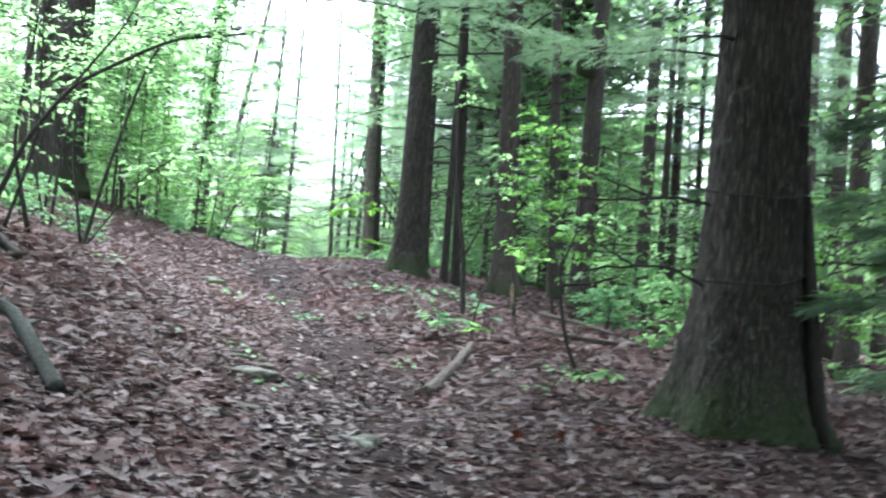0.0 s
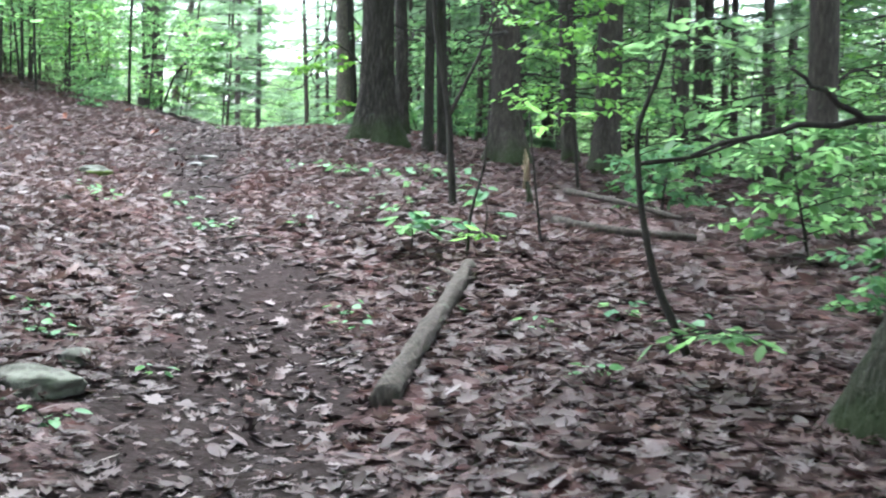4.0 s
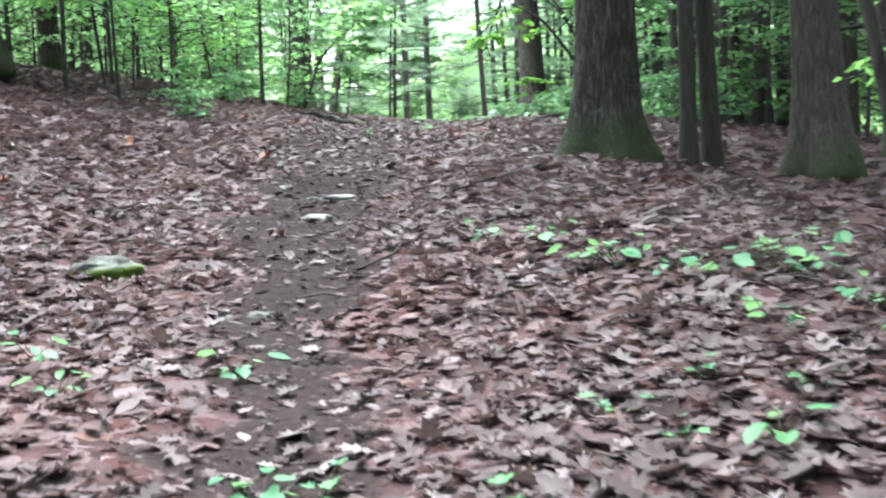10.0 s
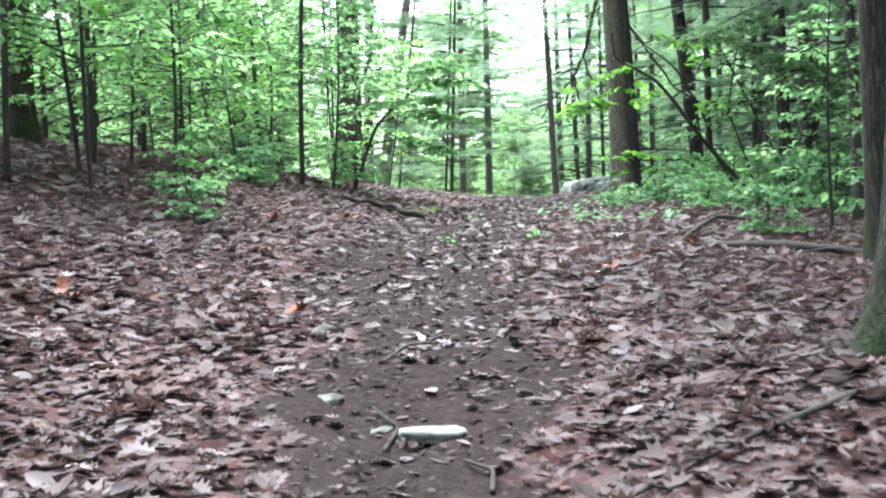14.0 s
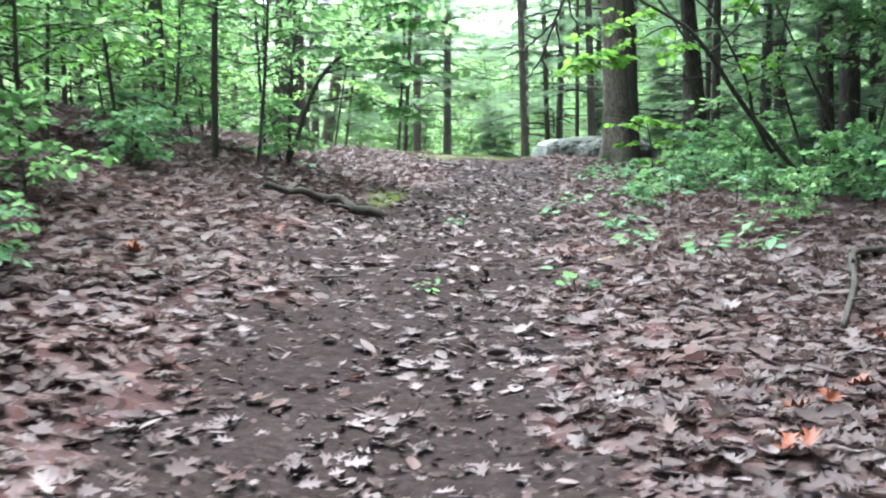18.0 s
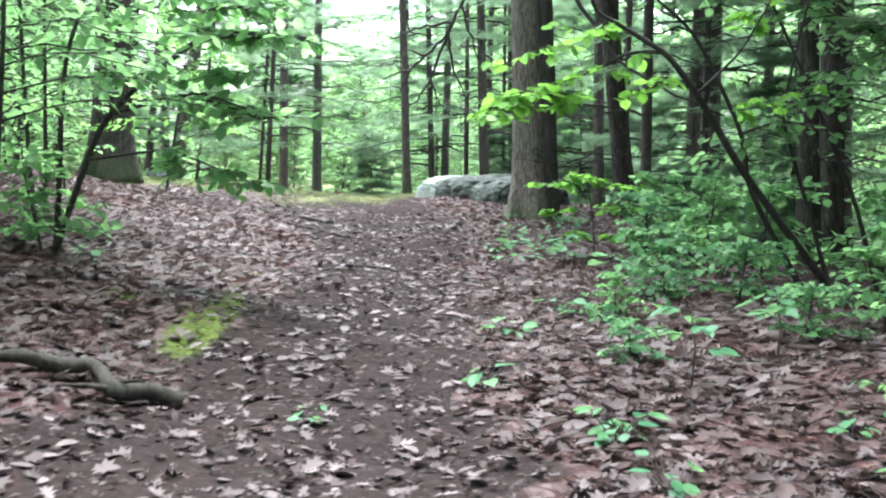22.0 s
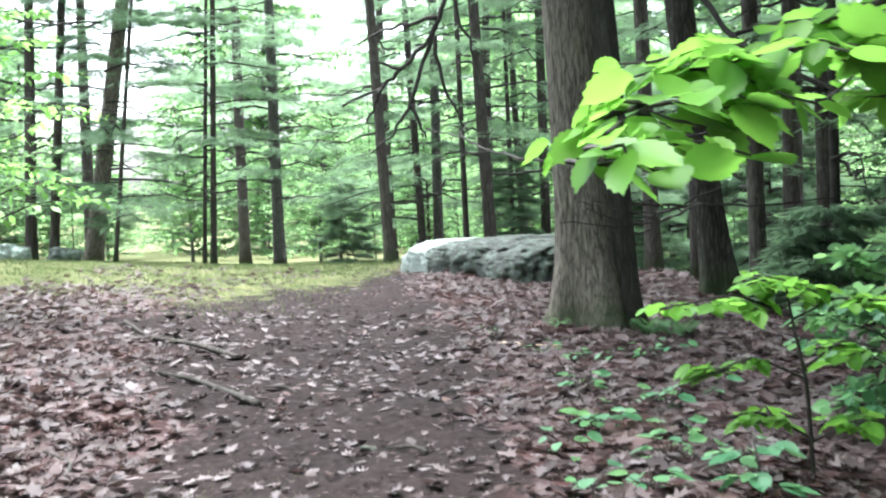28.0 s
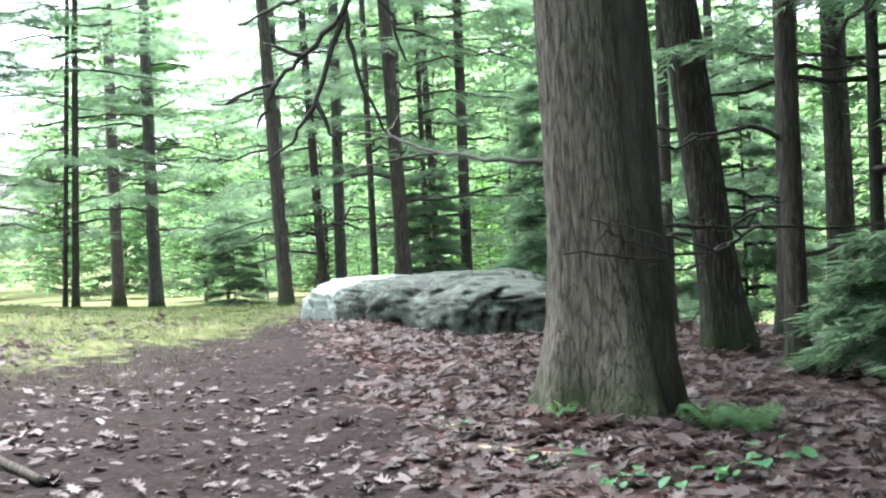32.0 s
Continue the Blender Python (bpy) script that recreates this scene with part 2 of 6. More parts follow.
FLOOR = ground_material()
# contrast widened so that furrow shading sits in the colour under flat light
BARK_OAK = bark_material("oak_bark", (0.007, 0.006, 0.0055), (0.028, 0.024, 0.0205), (0.135, 0.115, 0.097), moss=1.0, ridge=1.3, plate=(27, 27, 2.2), rift=0.26)
BARK_PINE = bark_material("pine_bark", (0.019, 0.0155, 0.0135), (0.054, 0.044, 0.038), (0.125, 0.106, 0.092), moss=0.7)
BARK_PALE = bark_material("pale_bark", (0.03, 0.024, 0.0205), (0.16, 0.135, 0.113), (0.29, 0.25, 0.21), moss=0.62, ridge=1.25, plate=(30, 30, 4.5))
# paler bark for far trunks, distance haze put into the colour
BARK_GREY = bark_material("grey_bark", (0.038, 0.036, 0.033), (0.088, 0.082, 0.075), (0.17, 0.16, 0.146), moss=0.4, plate=(20, 20, 6))
BARK_THIN = bark_material("sapling_bark", (0.018, 0.0155, 0.014), (0.036, 0.031, 0.027), (0.07, 0.062, 0.054), ridge=0.5, lichen_cover=0.08)
BARK_DEAD = bark_material("weathered_wood", (0.022, 0.018, 0.016), (0.06, 0.05, 0.043), (0.14, 0.12, 0.105))
BARK_LOG = bark_material("lichened_log", (0.006, 0.006, 0.0055), (0.016, 0.017, 0.014), (0.048, 0.056, 0.046), ridge=0.8, lichen_cover=0.2)
WOOD_PALE = bark_material("broken_wood", (0.2, 0.14, 0.09), (0.38, 0.29, 0.2), (0.55, 0.45, 0.34))
DEAD_LEAF = leaf_material("fallen_leaf", LITTER, 0.22, 0.62, True, gloss=0.25, glow=(0.16, 0.115, 0.1))
TRODDEN = leaf_material("weathered_leaf", [(0.0, (0.0407, 0.0272, 0.0277)), (0.3, (0.0768, 0.056, 0.0571)), (0.7, (0.12, 0.092, 0.092)), (1.0, (0.172, 0.138, 0.138))], 0.0, 0.62, gloss=0.22)
SCRAP_LEAF = leaf_material("trodden_leaf", SCRAPS, 0.0, 0.8)
RED_LEAF = leaf_material("rust_leaf", [(0.0, (0.11, 0.032, 0.018)), (1.0, (0.2, 0.062, 0.03))], 0.0, 0.5)
LEAF_BRIGHT = leaf_material("beech_leaf", [(0.0, (0.085, 0.2, 0.085)), (0.5, (0.15, 0.32, 0.13)), (1.0, (0.23, 0.43, 0.15))], 0.7, 0.4)
LEAF_LIME = leaf_material("hazel_leaf", [(0.0, (0.11, 0.3, 0.04)), (0.6, (0.18, 0.43, 0.06)), (1.0, (0.27, 0.54, 0.08))], 0.7, 0.4)
LEAF_SPRAY = leaf_material("hazel_spray_leaf", [(0.0, (0.085, 0.21, 0.026)), (0.6, (0.14, 0.32, 0.04)), (1.0, (0.2, 0.4, 0.055))], 0.6, 0.4, single=True, glow=(0.3, 0.55, 0.1))
LEAF_FLOOR = leaf_material("floor_plant_leaf", [(0.0, (0.05, 0.15, 0.075)), (0.6, (0.08, 0.205, 0.095)), (1.0, (0.125, 0.265, 0.105))], 0.4, 0.4, single=True)
# darker green for some low bushes, their deep shade put into the colour
LEAF_COOL = leaf_material("seedling_leaf", [(0.0, (0.05, 0.14, 0.065)), (0.6, (0.085, 0.21, 0.095)), (1.0, (0.15, 0.31, 0.12))], 0.45, 0.4)
LEAF_FERN = leaf_material("fern_frond", [(0.0, (0.06, 0.13, 0.06)), (1.0, (0.11, 0.21, 0.09))], 0.5, 0.5)
LEAF_FAR = leaf_material("canopy_leaf", [(0.0, (0.07, 0.16, 0.07)), (0.5, (0.11, 0.225, 0.095)), (1.0, (0.165, 0.31, 0.11))], 0.6, 0.5)
NEEDLE = leaf_material("hemlock_needle", [(0.0, (0.085, 0.135, 0.092)), (0.6, (0.125, 0.19, 0.125)), (1.0, (0.165, 0.245, 0.15))], 0.68, 0.5, glow=(0.44, 0.64, 0.35))
# paler copy of the canopy leaf, backlight and haze worked into the green
LEAF_EDGE = leaf_material("sunlit_leaf", [(0.0, (0.1, 0.19, 0.085)), (0.5, (0.165, 0.3, 0.125)), (1.0, (0.24, 0.39, 0.15))], 0.65, 0.5)
GRASS_BLADE = leaf_material("grass_blade", [(0.0, (0.056, 0.07, 0.028)), (0.6, (0.095, 0.108, 0.042)), (1.0, (0.155, 0.145, 0.068))], 0.25, 0.5)
MOSS = leaf_material("moss_tuft", [(0.0, (0.035, 0.052, 0.012)), (1.0, (0.1, 0.125, 0.03))], 0.2, 0.8)
STONE = stone_material("grey_stone", (0.05, 0.05, 0.042), (0.13, 0.13, 0.11), (0.17, 0.18, 0.15))
STONE_PALE = stone_material("pale_stone", (0.1, 0.097, 0.094), (0.2, 0.196, 0.188), (0.25, 0.248, 0.238))
STONE_MOSSY = stone_material("mossy_stone", (0.03, 0.03, 0.026), (0.07, 0.072, 0.062), (0.1, 0.108, 0.09), moss=0.055)
STONE_LOW = stone_material("weathered_stone", (0.034, 0.034, 0.028), (0.09, 0.088, 0.074), (0.115, 0.118, 0.097))
BOULDER = stone_material("boulder_rock", (0.025, 0.028, 0.025), (0.1, 0.11, 0.1), (0.16, 0.185, 0.16))
BOULDER_CRUST = stone_material("crusted_rock", (0.017, 0.0195, 0.017), (0.053, 0.058, 0.05), (0.073, 0.086, 0.072), crust=0.35)
BOULDER_LICHEN = stone_material("lichened_rock", (0.08, 0.09, 0.08), (0.22, 0.25, 0.22), (0.48, 0.54, 0.5))

# ---- lie of the land ----
TRAIL_Y = [-30, -8, 0, 3, 6.8, 9.8, 12, 14.6, 16, 19.5, 22.8, 25, 30, 34, 37.4, 42, 47, 53, 70, 100]
TRAIL_X = [-0.5, 0, 0, -0.1, 0.05, -0.4, -0.6, -1.2, -1.6, -2.4, -2.8, -3.1, -3.35, -3.5, -3.75, -4.2, -4.6, -5.2, -7, -10]
RISE_Y = [-60, -8, 0, 3, 6.8, 9.2, 11, 13, 15, 17, 19.5, 21.2, 23, 25, 28, 31, 34, 37, 39.5, 42, 44, 48, 53, 57, 65, 90, 200, 900]
RISE_Z = [-2.5, -0.35, 0.14, 0.32, 0.56, 0.77, 0.86, 1.08, 1.38, 1.6, 1.85, 2.0, 2.18, 2.4, 2.64, 2.74, 2.84, 2.87, 2.92, 3.03, 3.06, 3.12, 3.08, 2.95, 2.5, 1.5, 0.0, 0.0]
BANK_Y = [-20, 0, 8, 13, 16, 19, 24, 30, 36, 42, 50, 60, 100]
BANK_S = [0.3, 0.3, 0.36, 0.5, 0.36, 0.28, 0.33, 0.25, 0.24, 0.16, 0.1, 0.05, 0.0]


def smooth_profile(ys, zs):
    grid = np.arange(ys[0], ys[-1] + 0.25, 0.25)
    z = np.interp(grid, ys, zs)
    k = np.hanning(13)
    z2 = np.convolve(np.pad(z, 6, mode="edge"), k / k.sum(), mode="valid")
    return lambda y: np.interp(y, grid, z2)


trail_x, rise, bank = smooth_profile(TRAIL_Y, TRAIL_X), smooth_profile(RISE_Y, RISE_Z), smooth_profile(BANK_Y, BANK_S)


def soft(v, k=3.0):
    """A ramp that starts softly at nought."""
    return np.logaddexp(0.0, np.asarray(v) * k) / k


def ground_z(x, y):
    """Height of the forest floor: the trail's climb, the bank beside it and the slope that falls away across from it."""
    x, y = np.asarray(x, float), np.asarray(y, float)
    u = x - trail_x(y)
    left = bank(y) * np.minimum(soft(-u - 1.2), 4.5 - 0.3 * np.minimum(soft(-u - 7.2, 1.0), 14))
    right = -0.13 * np.minimum(soft(u - 2.6), 14) + 0.16 * np.exp(-((u - 1.9) / 0.9) ** 2) * np.exp(-((y - 19) / 6.0) ** 2)
    lumps = 0.03 * np.sin(1.9 * x + 0.6 * y) * np.sin(1.3 * y - 0.7 * x) + 0.015 * np.sin(4.3 * x - 1.1) * np.sin(3.7 * y + 0.5)
    dip = -0.05 * np.exp(-(u / 0.45) ** 2)
    return rise(y) + left + right + lumps + dip


# ---- meshes ----
def tri_mesh(name, verts, tris, material, smooth=False):
    me = bpy.data.meshes.new(name)
    verts, tris = np.asarray(verts, np.float32), np.asarray(tris, np.int32)
    me.vertices.add(len(verts))
    me.vertices.foreach_set("co", verts.ravel())
    me.loops.add(tris.size)
    me.loops.foreach_set("vertex_index", tris.ravel())
    me.polygons.add(len(tris))
    me.polygons.foreach_set("loop_start", np.arange(0, tris.size, 3, dtype=np.int32))
    if smooth:
        me.polygons.foreach_set("use_smooth", np.ones(len(tris), bool))
    me.materials.append(material)
    me.update(calc_edges=True)
    me.validate()
    return me


class Soup:
    """Collects tubes and leaves into one mesh."""

    def __init__(self):
        self.v, self.t, self.n = [], [], 0

    def add(self, v, t):
        self.v.append(np.asarray(v, float))
        self.t.append(np.asarray(t, int) + self.n)
        self.n += len(v)
        return self

    def tube(self, pts, radii, seg=6, rough=0.0, rng=None, shape=None):
        pts = np.asarray(pts, float)
        radii = np.broadcast_to(np.asarray(radii, float), (len(pts),))
        d = np.gradient(pts, axis=0)
        d /= np.linalg.norm(d, axis=1)[:, None] + 1e-9
        ref = np.where(np.abs(d[:, 2:3]) > 0.8, np.array([[1.0, 0, 0]]), np.array([[0, 0, 1.0]]))
        if abs(d[0, 2]) > 0.8:
            ref = np.array([[1.0, 0, 0]])
        a = np.cross(d, np.broadcast_to(ref, d.shape))
        a /= np.linalg.norm(a, axis=1)[:, None] + 1e-9
        b = np.cross(d, a)
        th = np.arange(seg) * 2 * math.pi / seg
        r = np.repeat(radii[:, None], seg, 1)
        if shape is not None:
            r = r * shape
        if rough and rng is not None:
            r = r * (1 + rough * rng.standard_normal(r.shape))
        v = pts[:, None] + r[..., None] * (a[:, None] * np.cos(th)[None, :, None] + b[:, None] * np.sin(th)[None, :, None])
        i = np.arange(len(pts) - 1)[:, None] * seg
        j, k = np.arange(seg)[None], (np.arange(seg)[None] + 1) % seg
        q = np.stack([i + j, i + k, i + seg + k, i + seg + j], -1).reshape(-1, 4)
        t = np.concatenate([q[:, [0, 2, 1]], q[:, [0, 3, 2]]])
        caps = [[0, s, s + 1] for s in range(1, seg - 1)]
        top = (len(pts) - 1) * seg
        caps += [[top, top + s + 1, top + s] for s in range(1, seg - 1)]
        return self.add(v.reshape(-1, 3), np.concatenate([t, np.array(caps)]))

    def leaves(self, template, pos, yaw, pitch, roll, size, curl=None):
        tv, tt = template
        pos = np.asarray(pos, float)
        n = len(pos)
        if not n:
            return self
        yaw, pitch, roll, size = [np.broadcast_to(np.asarray(s, float), (n,)) for s in (yaw, pitch, roll, size)]
        L = np.repeat(tv[None], n, 0)
        if curl is not None:
            L = L.copy()
            L[..., 2] += curl[:, None] * (np.abs(L[..., 1]) * 1.2 + (L[..., 0] - 0.5) ** 2)
        x, y, z = L[..., 0], L[..., 1], L[..., 2]
        c, s = np.cos(roll)[:, None], np.sin(roll)[:, None]
        y, z = y * c - z * s, y * s + z * c
        c, s = np.cos(pitch)[:, None], np.sin(pitch)[:, None]
        x, z = x * c - z * s, x * s + z * c
        c, s = np.cos(yaw)[:, None], np.sin(yaw)[:, None]
        x, y = x * c - y * s, x * s + y * c
        v = np.stack([x, y, z], -1) * size[:, None, None] + pos[:, None]
        t = tt[None] + (np.arange(n) * len(tv))[:, None, None]
        return self.add(v.reshape(-1, 3), t.reshape(-1, 3))

    def mesh(self, name, material, smooth=False):
        return tri_mesh(name, np.concatenate(self.v), np.concatenate(self.t), material, smooth)


def outline(points, centre=(0.5, 0.0, 0.0)):
    """A leaf blade from its outline, fanned round a point on the midrib."""
    v = np.array([centre] + [(x, y, 0.10 * abs(y)) for x, y in points])
    n = len(points)
    return v, np.array([(0, i + 1, (i + 1) % n + 1) for i in range(n)])


def both_sides(half):
    return half + [(x, -y) for x, y in reversed(half) if abs(y) > 1e-6]


OVAL = outline(both_sides([(0, 0), (0.18, 0.17), (0.45, 0.28), (0.75, 0.2), (1, 0)]))
ROUND = outline(both_sides([(0, 0), (0.12, 0.22), (0.4, 0.37), (0.72, 0.27), (1, 0)]), (0.48, 0, 0))
DIAMOND = (np.array([(0, 0, 0), (0.5, 0.27, 0.04), (1, 0, -0.03), (0.5, -0.27, 0.04)]), np.array([(0, 2, 1), (0, 3, 2)]))
SPRIG = (np.array([(0, 0, 0), (0.45, 0.13, 0.0), (1, 0, -0.06), (0.45, -0.13, 0.0)]), np.array([(0, 2, 1), (0, 3, 2)]))
FEATHER = (np.array([(0, 0, 0), (0.5, 0.012, 0.0), (1, 0, -0.08), (0.12, 0.0, 0), (0.42, 0.3, -0.03), (0.2, 0.0, 0), (0.14, 0.0, 0), (0.44, -0.29, -0.03), (0.22, 0.0, 0), (0.38, 0.0, 0), (0.68, 0.23, -0.04), (0.46, 0, 0),
                     (0.4, 0.0, 0), (0.7, -0.24, -0.04), (0.48, 0, 0), (0.62, 0.0, -0.02), (0.88, 0.14, -0.06), (0.7, 0.0, -0.02), (0.64, 0.0, -0.02), (0.9, -0.14, -0.06), (0.72, 0.0, -0.02), (0.5, -0.012, 0)]),
           np.array([(0, 2, 1), (0, 21, 2), (3, 5, 4), (6, 7, 8), (9, 11, 10), (12, 13, 14), (15, 17, 16), (18, 19, 20)]))
BLADE = (np.array([(0, 0.03, 0), (0, -0.03, 0), (0.6, 0.0, 0.08), (1, 0, 0.0)]), np.array([(0, 1, 2), (1, 3, 2)]))
OAK = outline(both_sides([(-0.12, 0), (0.12, 0.04), (0.2, 0.19), (0.3, 0.08), (0.38, 0.12), (0.52, 0.34), (0.56, 0.12), (0.82, 0.28), (0.8, 0.09), (1, 0)]))
HAZEL = outline(both_sides([(0, 0), (0.06, 0.16), (0.16, 0.3), (0.22, 0.29), (0.32, 0.38), (0.38, 0.35), (0.5, 0.39), (0.56, 0.34), (0.68, 0.33), (0.72, 0.25), (0.86, 0.2), (0.88, 0.1), (1.05, 0)]), (0.45, 0, 0))
MAPLE = outline(both_sides([(0.05, 0), (0.0, 0.2), (0.2, 0.16), (0.22, 0.46), (0.42, 0.3), (0.6, 0.44), (0.6, 0.18), (0.78, 0.16), (1, 0)]), (0.35, 0, 0))


def part(name, mesh_data, parent, label=""):
    ob = new(name, mesh_data)
    ob.parent = parent
    return tagged(ob, label)


def thing(name, x, y, label, category, group="", z=None, kind=""):
    ob = new(name)
    ob.location = (x, y, float(ground_z(x, y)) if z is None else z)
    ob.empty_display_size = 0.2
    return tagged(ob, label, category, group, kind)


def solid(name, mesh_data, x, y, z, label, category, group="", kind="", turn=0.0):
    ob = new(name, mesh_data)
    ob.location, ob.rotation_euler = (x, y, z), (0, 0, turn)
    return tagged(ob, label, category, group, kind)


def leaf_part(mesh_data, parent, pos, yaw, pitch, roll, size):
    ob = part("leaf", mesh_data, parent)
    ob.matrix_basis = Matrix.Translation(Vector(pos)) @ Matrix.Rotation(yaw, 4, "Z") @ Matrix.Rotation(-pitch, 4, "Y") @ Matrix.Rotation(roll, 4, "X") @ Matrix.Scale(size, 4)
    return ob


def leaf_meshes(shape, material, curls=(0.05, 0.2, 0.4)):
    return [Soup().leaves(shape, np.zeros((1, 3)), 0, 0, 0, 1, np.array([c])).mesh("leaf", material) for c in curls]


# ---- forest floor ----
def axis(lo, a, b, hi, step):
    mid = np.arange(a, b + step / 2, step)
    out = [b]
    while out[-1] < hi:
        out.append(out[-1] + max(step, 0.14 * (out[-1] - b + 1)))
    back = [a]
    while back[-1] > lo:
        back.append(back[-1] - max(step, 0.14 * (a - back[-1] + 1)))
    return np.array(back[:0:-1] + list(mid) + out[1:])


def near(x, y, px, py, rx, ry=None):
    return np.exp(-((x - px) / rx) ** 2 - ((y - py) / (ry or rx)) ** 2)


SOIL_Y = [3, 9, 10.5, 12, 13.6, 15, 16.4, 18.3, 19.5, 21, 22.3, 24, 26, 28, 29.5, 31, 33, 35, 37.5, 40, 43, 45, 47, 51, 54]
SOIL_L = [-1.0, -1.2, -0.9, -0.75, -0.8, -0.42, -0.48, -0.35, -0.5, -0.7, -0.7, -0.7, -1.4, -1.2, -1.6, -1.65, -1.4, -1.35, -1.1, -0.95, -1.5, -2.1, -1.7, -0.5, -0.2]
SOIL_R = [0.48, 0.48, 0.48, 0.46, 0.53, 0.36, 0.24, 0.3, 0.4, 0.36, 0.48, 0.55, 0.3, 0.28, 0.22, 0.3, 0.35, 0.42, 0.55, 0.65, 0.82, 0.75, 0.68, 0.8, 0.6]
BARE_Y = [3, 8, 12, 13.6, 15.2, 16.5, 18, 22, 25, 28, 29.5, 33, 36, 39, 42, 50, 55]
BARE = [0.62, 0.66, 0.8, 0.9, 0.75, 0.8, 1.0, 1.0, 0.97, 0.95, 1.0, 0.95, 0.9, 0.97, 1.0, 1.0, 0.2]


def trail_soil(x, y):
    """How bare the trodden soil lies, 0 to 1."""
    u = x - trail_x(y)
    u = u + 0.13 * np.sin(3.1 * y + 1.7 * x) + 0.08 * np.sin(7.3 * y - 2.1 * x)
    a, b = np.interp(y, SOIL_Y, SOIL_L), np.interp(y, SOIL_Y, SOIL_R)
    return np.interp(y, BARE_Y, BARE) / (1 + np.exp(-(u - a) / 0.11)) / (1 + np.exp((u - b) / 0.08))


def moss_cover(x, y):
    strip = np.exp(-((x - trail_x(y) + 1.36) / 0.17) ** 2) * np.interp(y, [32.8, 33.6, 35, 36, 37.2, 38], [0, 0.9, 0.85, 0.5, 0.5, 0])
    return np.clip(strip + 0.7 * near(x, y, -5.5, 34.7, 0.35) + 0.5 * near(x, y, -4.6, 39.3, 0.3) + 0.45 * near(x, y, -4.3, 37.8, 0.25), 0, 1)


def turf_cover(x, y):
    u = x - trail_x(y)
    mound = np.clip((y - 45.1 - 0.35 * u) / 5, 0, 1) * np.clip((-u - np.interp(y, [46, 49, 53], [0.25, -0.2, -1.6])) / 1.5, 0, 1) * np.clip((62 - y) / 3, 0, 1) * np.clip((u + 9) / 3, 0, 1)
    field = np.clip((y - 64) / 6, 0, 1)
    return np.maximum(mound, field)


gx, gy = axis(-500, -11.5, 7.0, 500, 0.14), axis(-400, -3.0, 58.0, 800, 0.14)
GX, GY = np.meshgrid(gx, gy)
rng = np.random.default_rng(3)
GZ = ground_z(GX, GY) + 0.012 * rng.standard_normal(GX.shape) * (np.abs(GX) < 12) * (GY < 60)
idx = np.arange(GX.size).reshape(GX.shape)
a, b, c, d = idx[:-1, :-1].ravel(), idx[:-1, 1:].ravel(), idx[1:, 1:].ravel(), idx[1:, :-1].ravel()
ground_mesh = tri_mesh("ground", np.stack([GX.ravel(), GY.ravel(), GZ.ravel()], 1), np.concatenate([np.stack([a, b, c], 1), np.stack([a, c, d], 1)]), FLOOR, True)
for name, f in (("soil", trail_soil), ("moss", moss_cover), ("turf", turf_cover)):
    at = ground_mesh.attributes.new(name, "FLOAT", "POINT")
    at.data.foreach_set("value", f(GX, GY).ravel().astype(np.float32))
tagged(new("ground", ground_mesh), "forest floor of brown leaf litter with a bare soil trail", kind="structure")


def scatter(count, u0, u1, y0, y1, rng):
    y = rng.uniform(y0, y1, count)
    return trail_x(y) + rng.uniform(u0, u1, count), y


def litter(name, count, u0, u1, y0, y1, size, seed, keep_soil, label, on_soil=False):
    rng = np.random.default_rng(seed)
    x, y = scatter(count, u0, u1, y0, y1, rng)
    drift = 0.5 + 0.5 * np.sin(1.7 * x + 2.3 * np.sin(0.9 * y)) * np.sin(1.3 * y + 1.1 * np.sin(1.2 * x))
    bare = trail_soil(x, y)
    patch = 0.5 + 0.5 * np.sin(2.9 * x + 1.9 * np.sin(1.7 * y)) * np.sin(2.3 * y + 1.3 * np.sin(2.2 * x))
    left = keep_soil * np.interp(y, [10, 13, 16, 17.5, 22, 24, 30, 36, 40], [1.6, 0.9, 0.8, 0.3, 0.3, 0.9, 0.7, 0.8, 0.5]) * (0.35 + 1.3 * patch)
    keep = rng.random(count) < (1 - (1 - np.minimum(left, 1)) * np.minimum(1.15 * bare, 1)) * (0.75 + 0.25 * drift) * (1 - 0.93 * turf_cover(x, y)) * (1 - 0.95 * moss_cover(x, y))
    if on_soil:
        keep = rng.random(count) < np.minimum(left, 1) * np.clip(1.6 * bare - 0.5, 0, 1)
    x, y, bare = x[keep], y[keep], bare[keep]
    n = len(x)
    s = size * rng.uniform(0.55, 1.3, n) * (1 - 0.3 * bare)
    z = ground_z(x, y) + rng.uniform(0.006, 0.024, n) * (1 - 0.6 * bare)
    soup = Soup()
    pick = rng.random(n)
    tilt = rng.normal(0, 0.2, n), rng.normal(0, 0.24, n)
    yaw, curl = rng.uniform(0, 6.283, n), rng.normal(0.12, 0.28, n)
    for shape, lo, hi in ((OAK, 0, 0.62), (MAPLE, 0.62, 0.8), (OVAL, 0.8, 1.01)):
        m = (pick >= lo) & (pick < hi)
        soup.leaves(shape, np.stack([x, y, z], 1)[m], yaw[m], tilt[0][m], tilt[1][m], s[m], curl[m])
    return tagged(new(name, soup.mesh(name, TRODDEN if on_soil else DEAD_LEAF)), label, "leaf litter", kind="stuff")


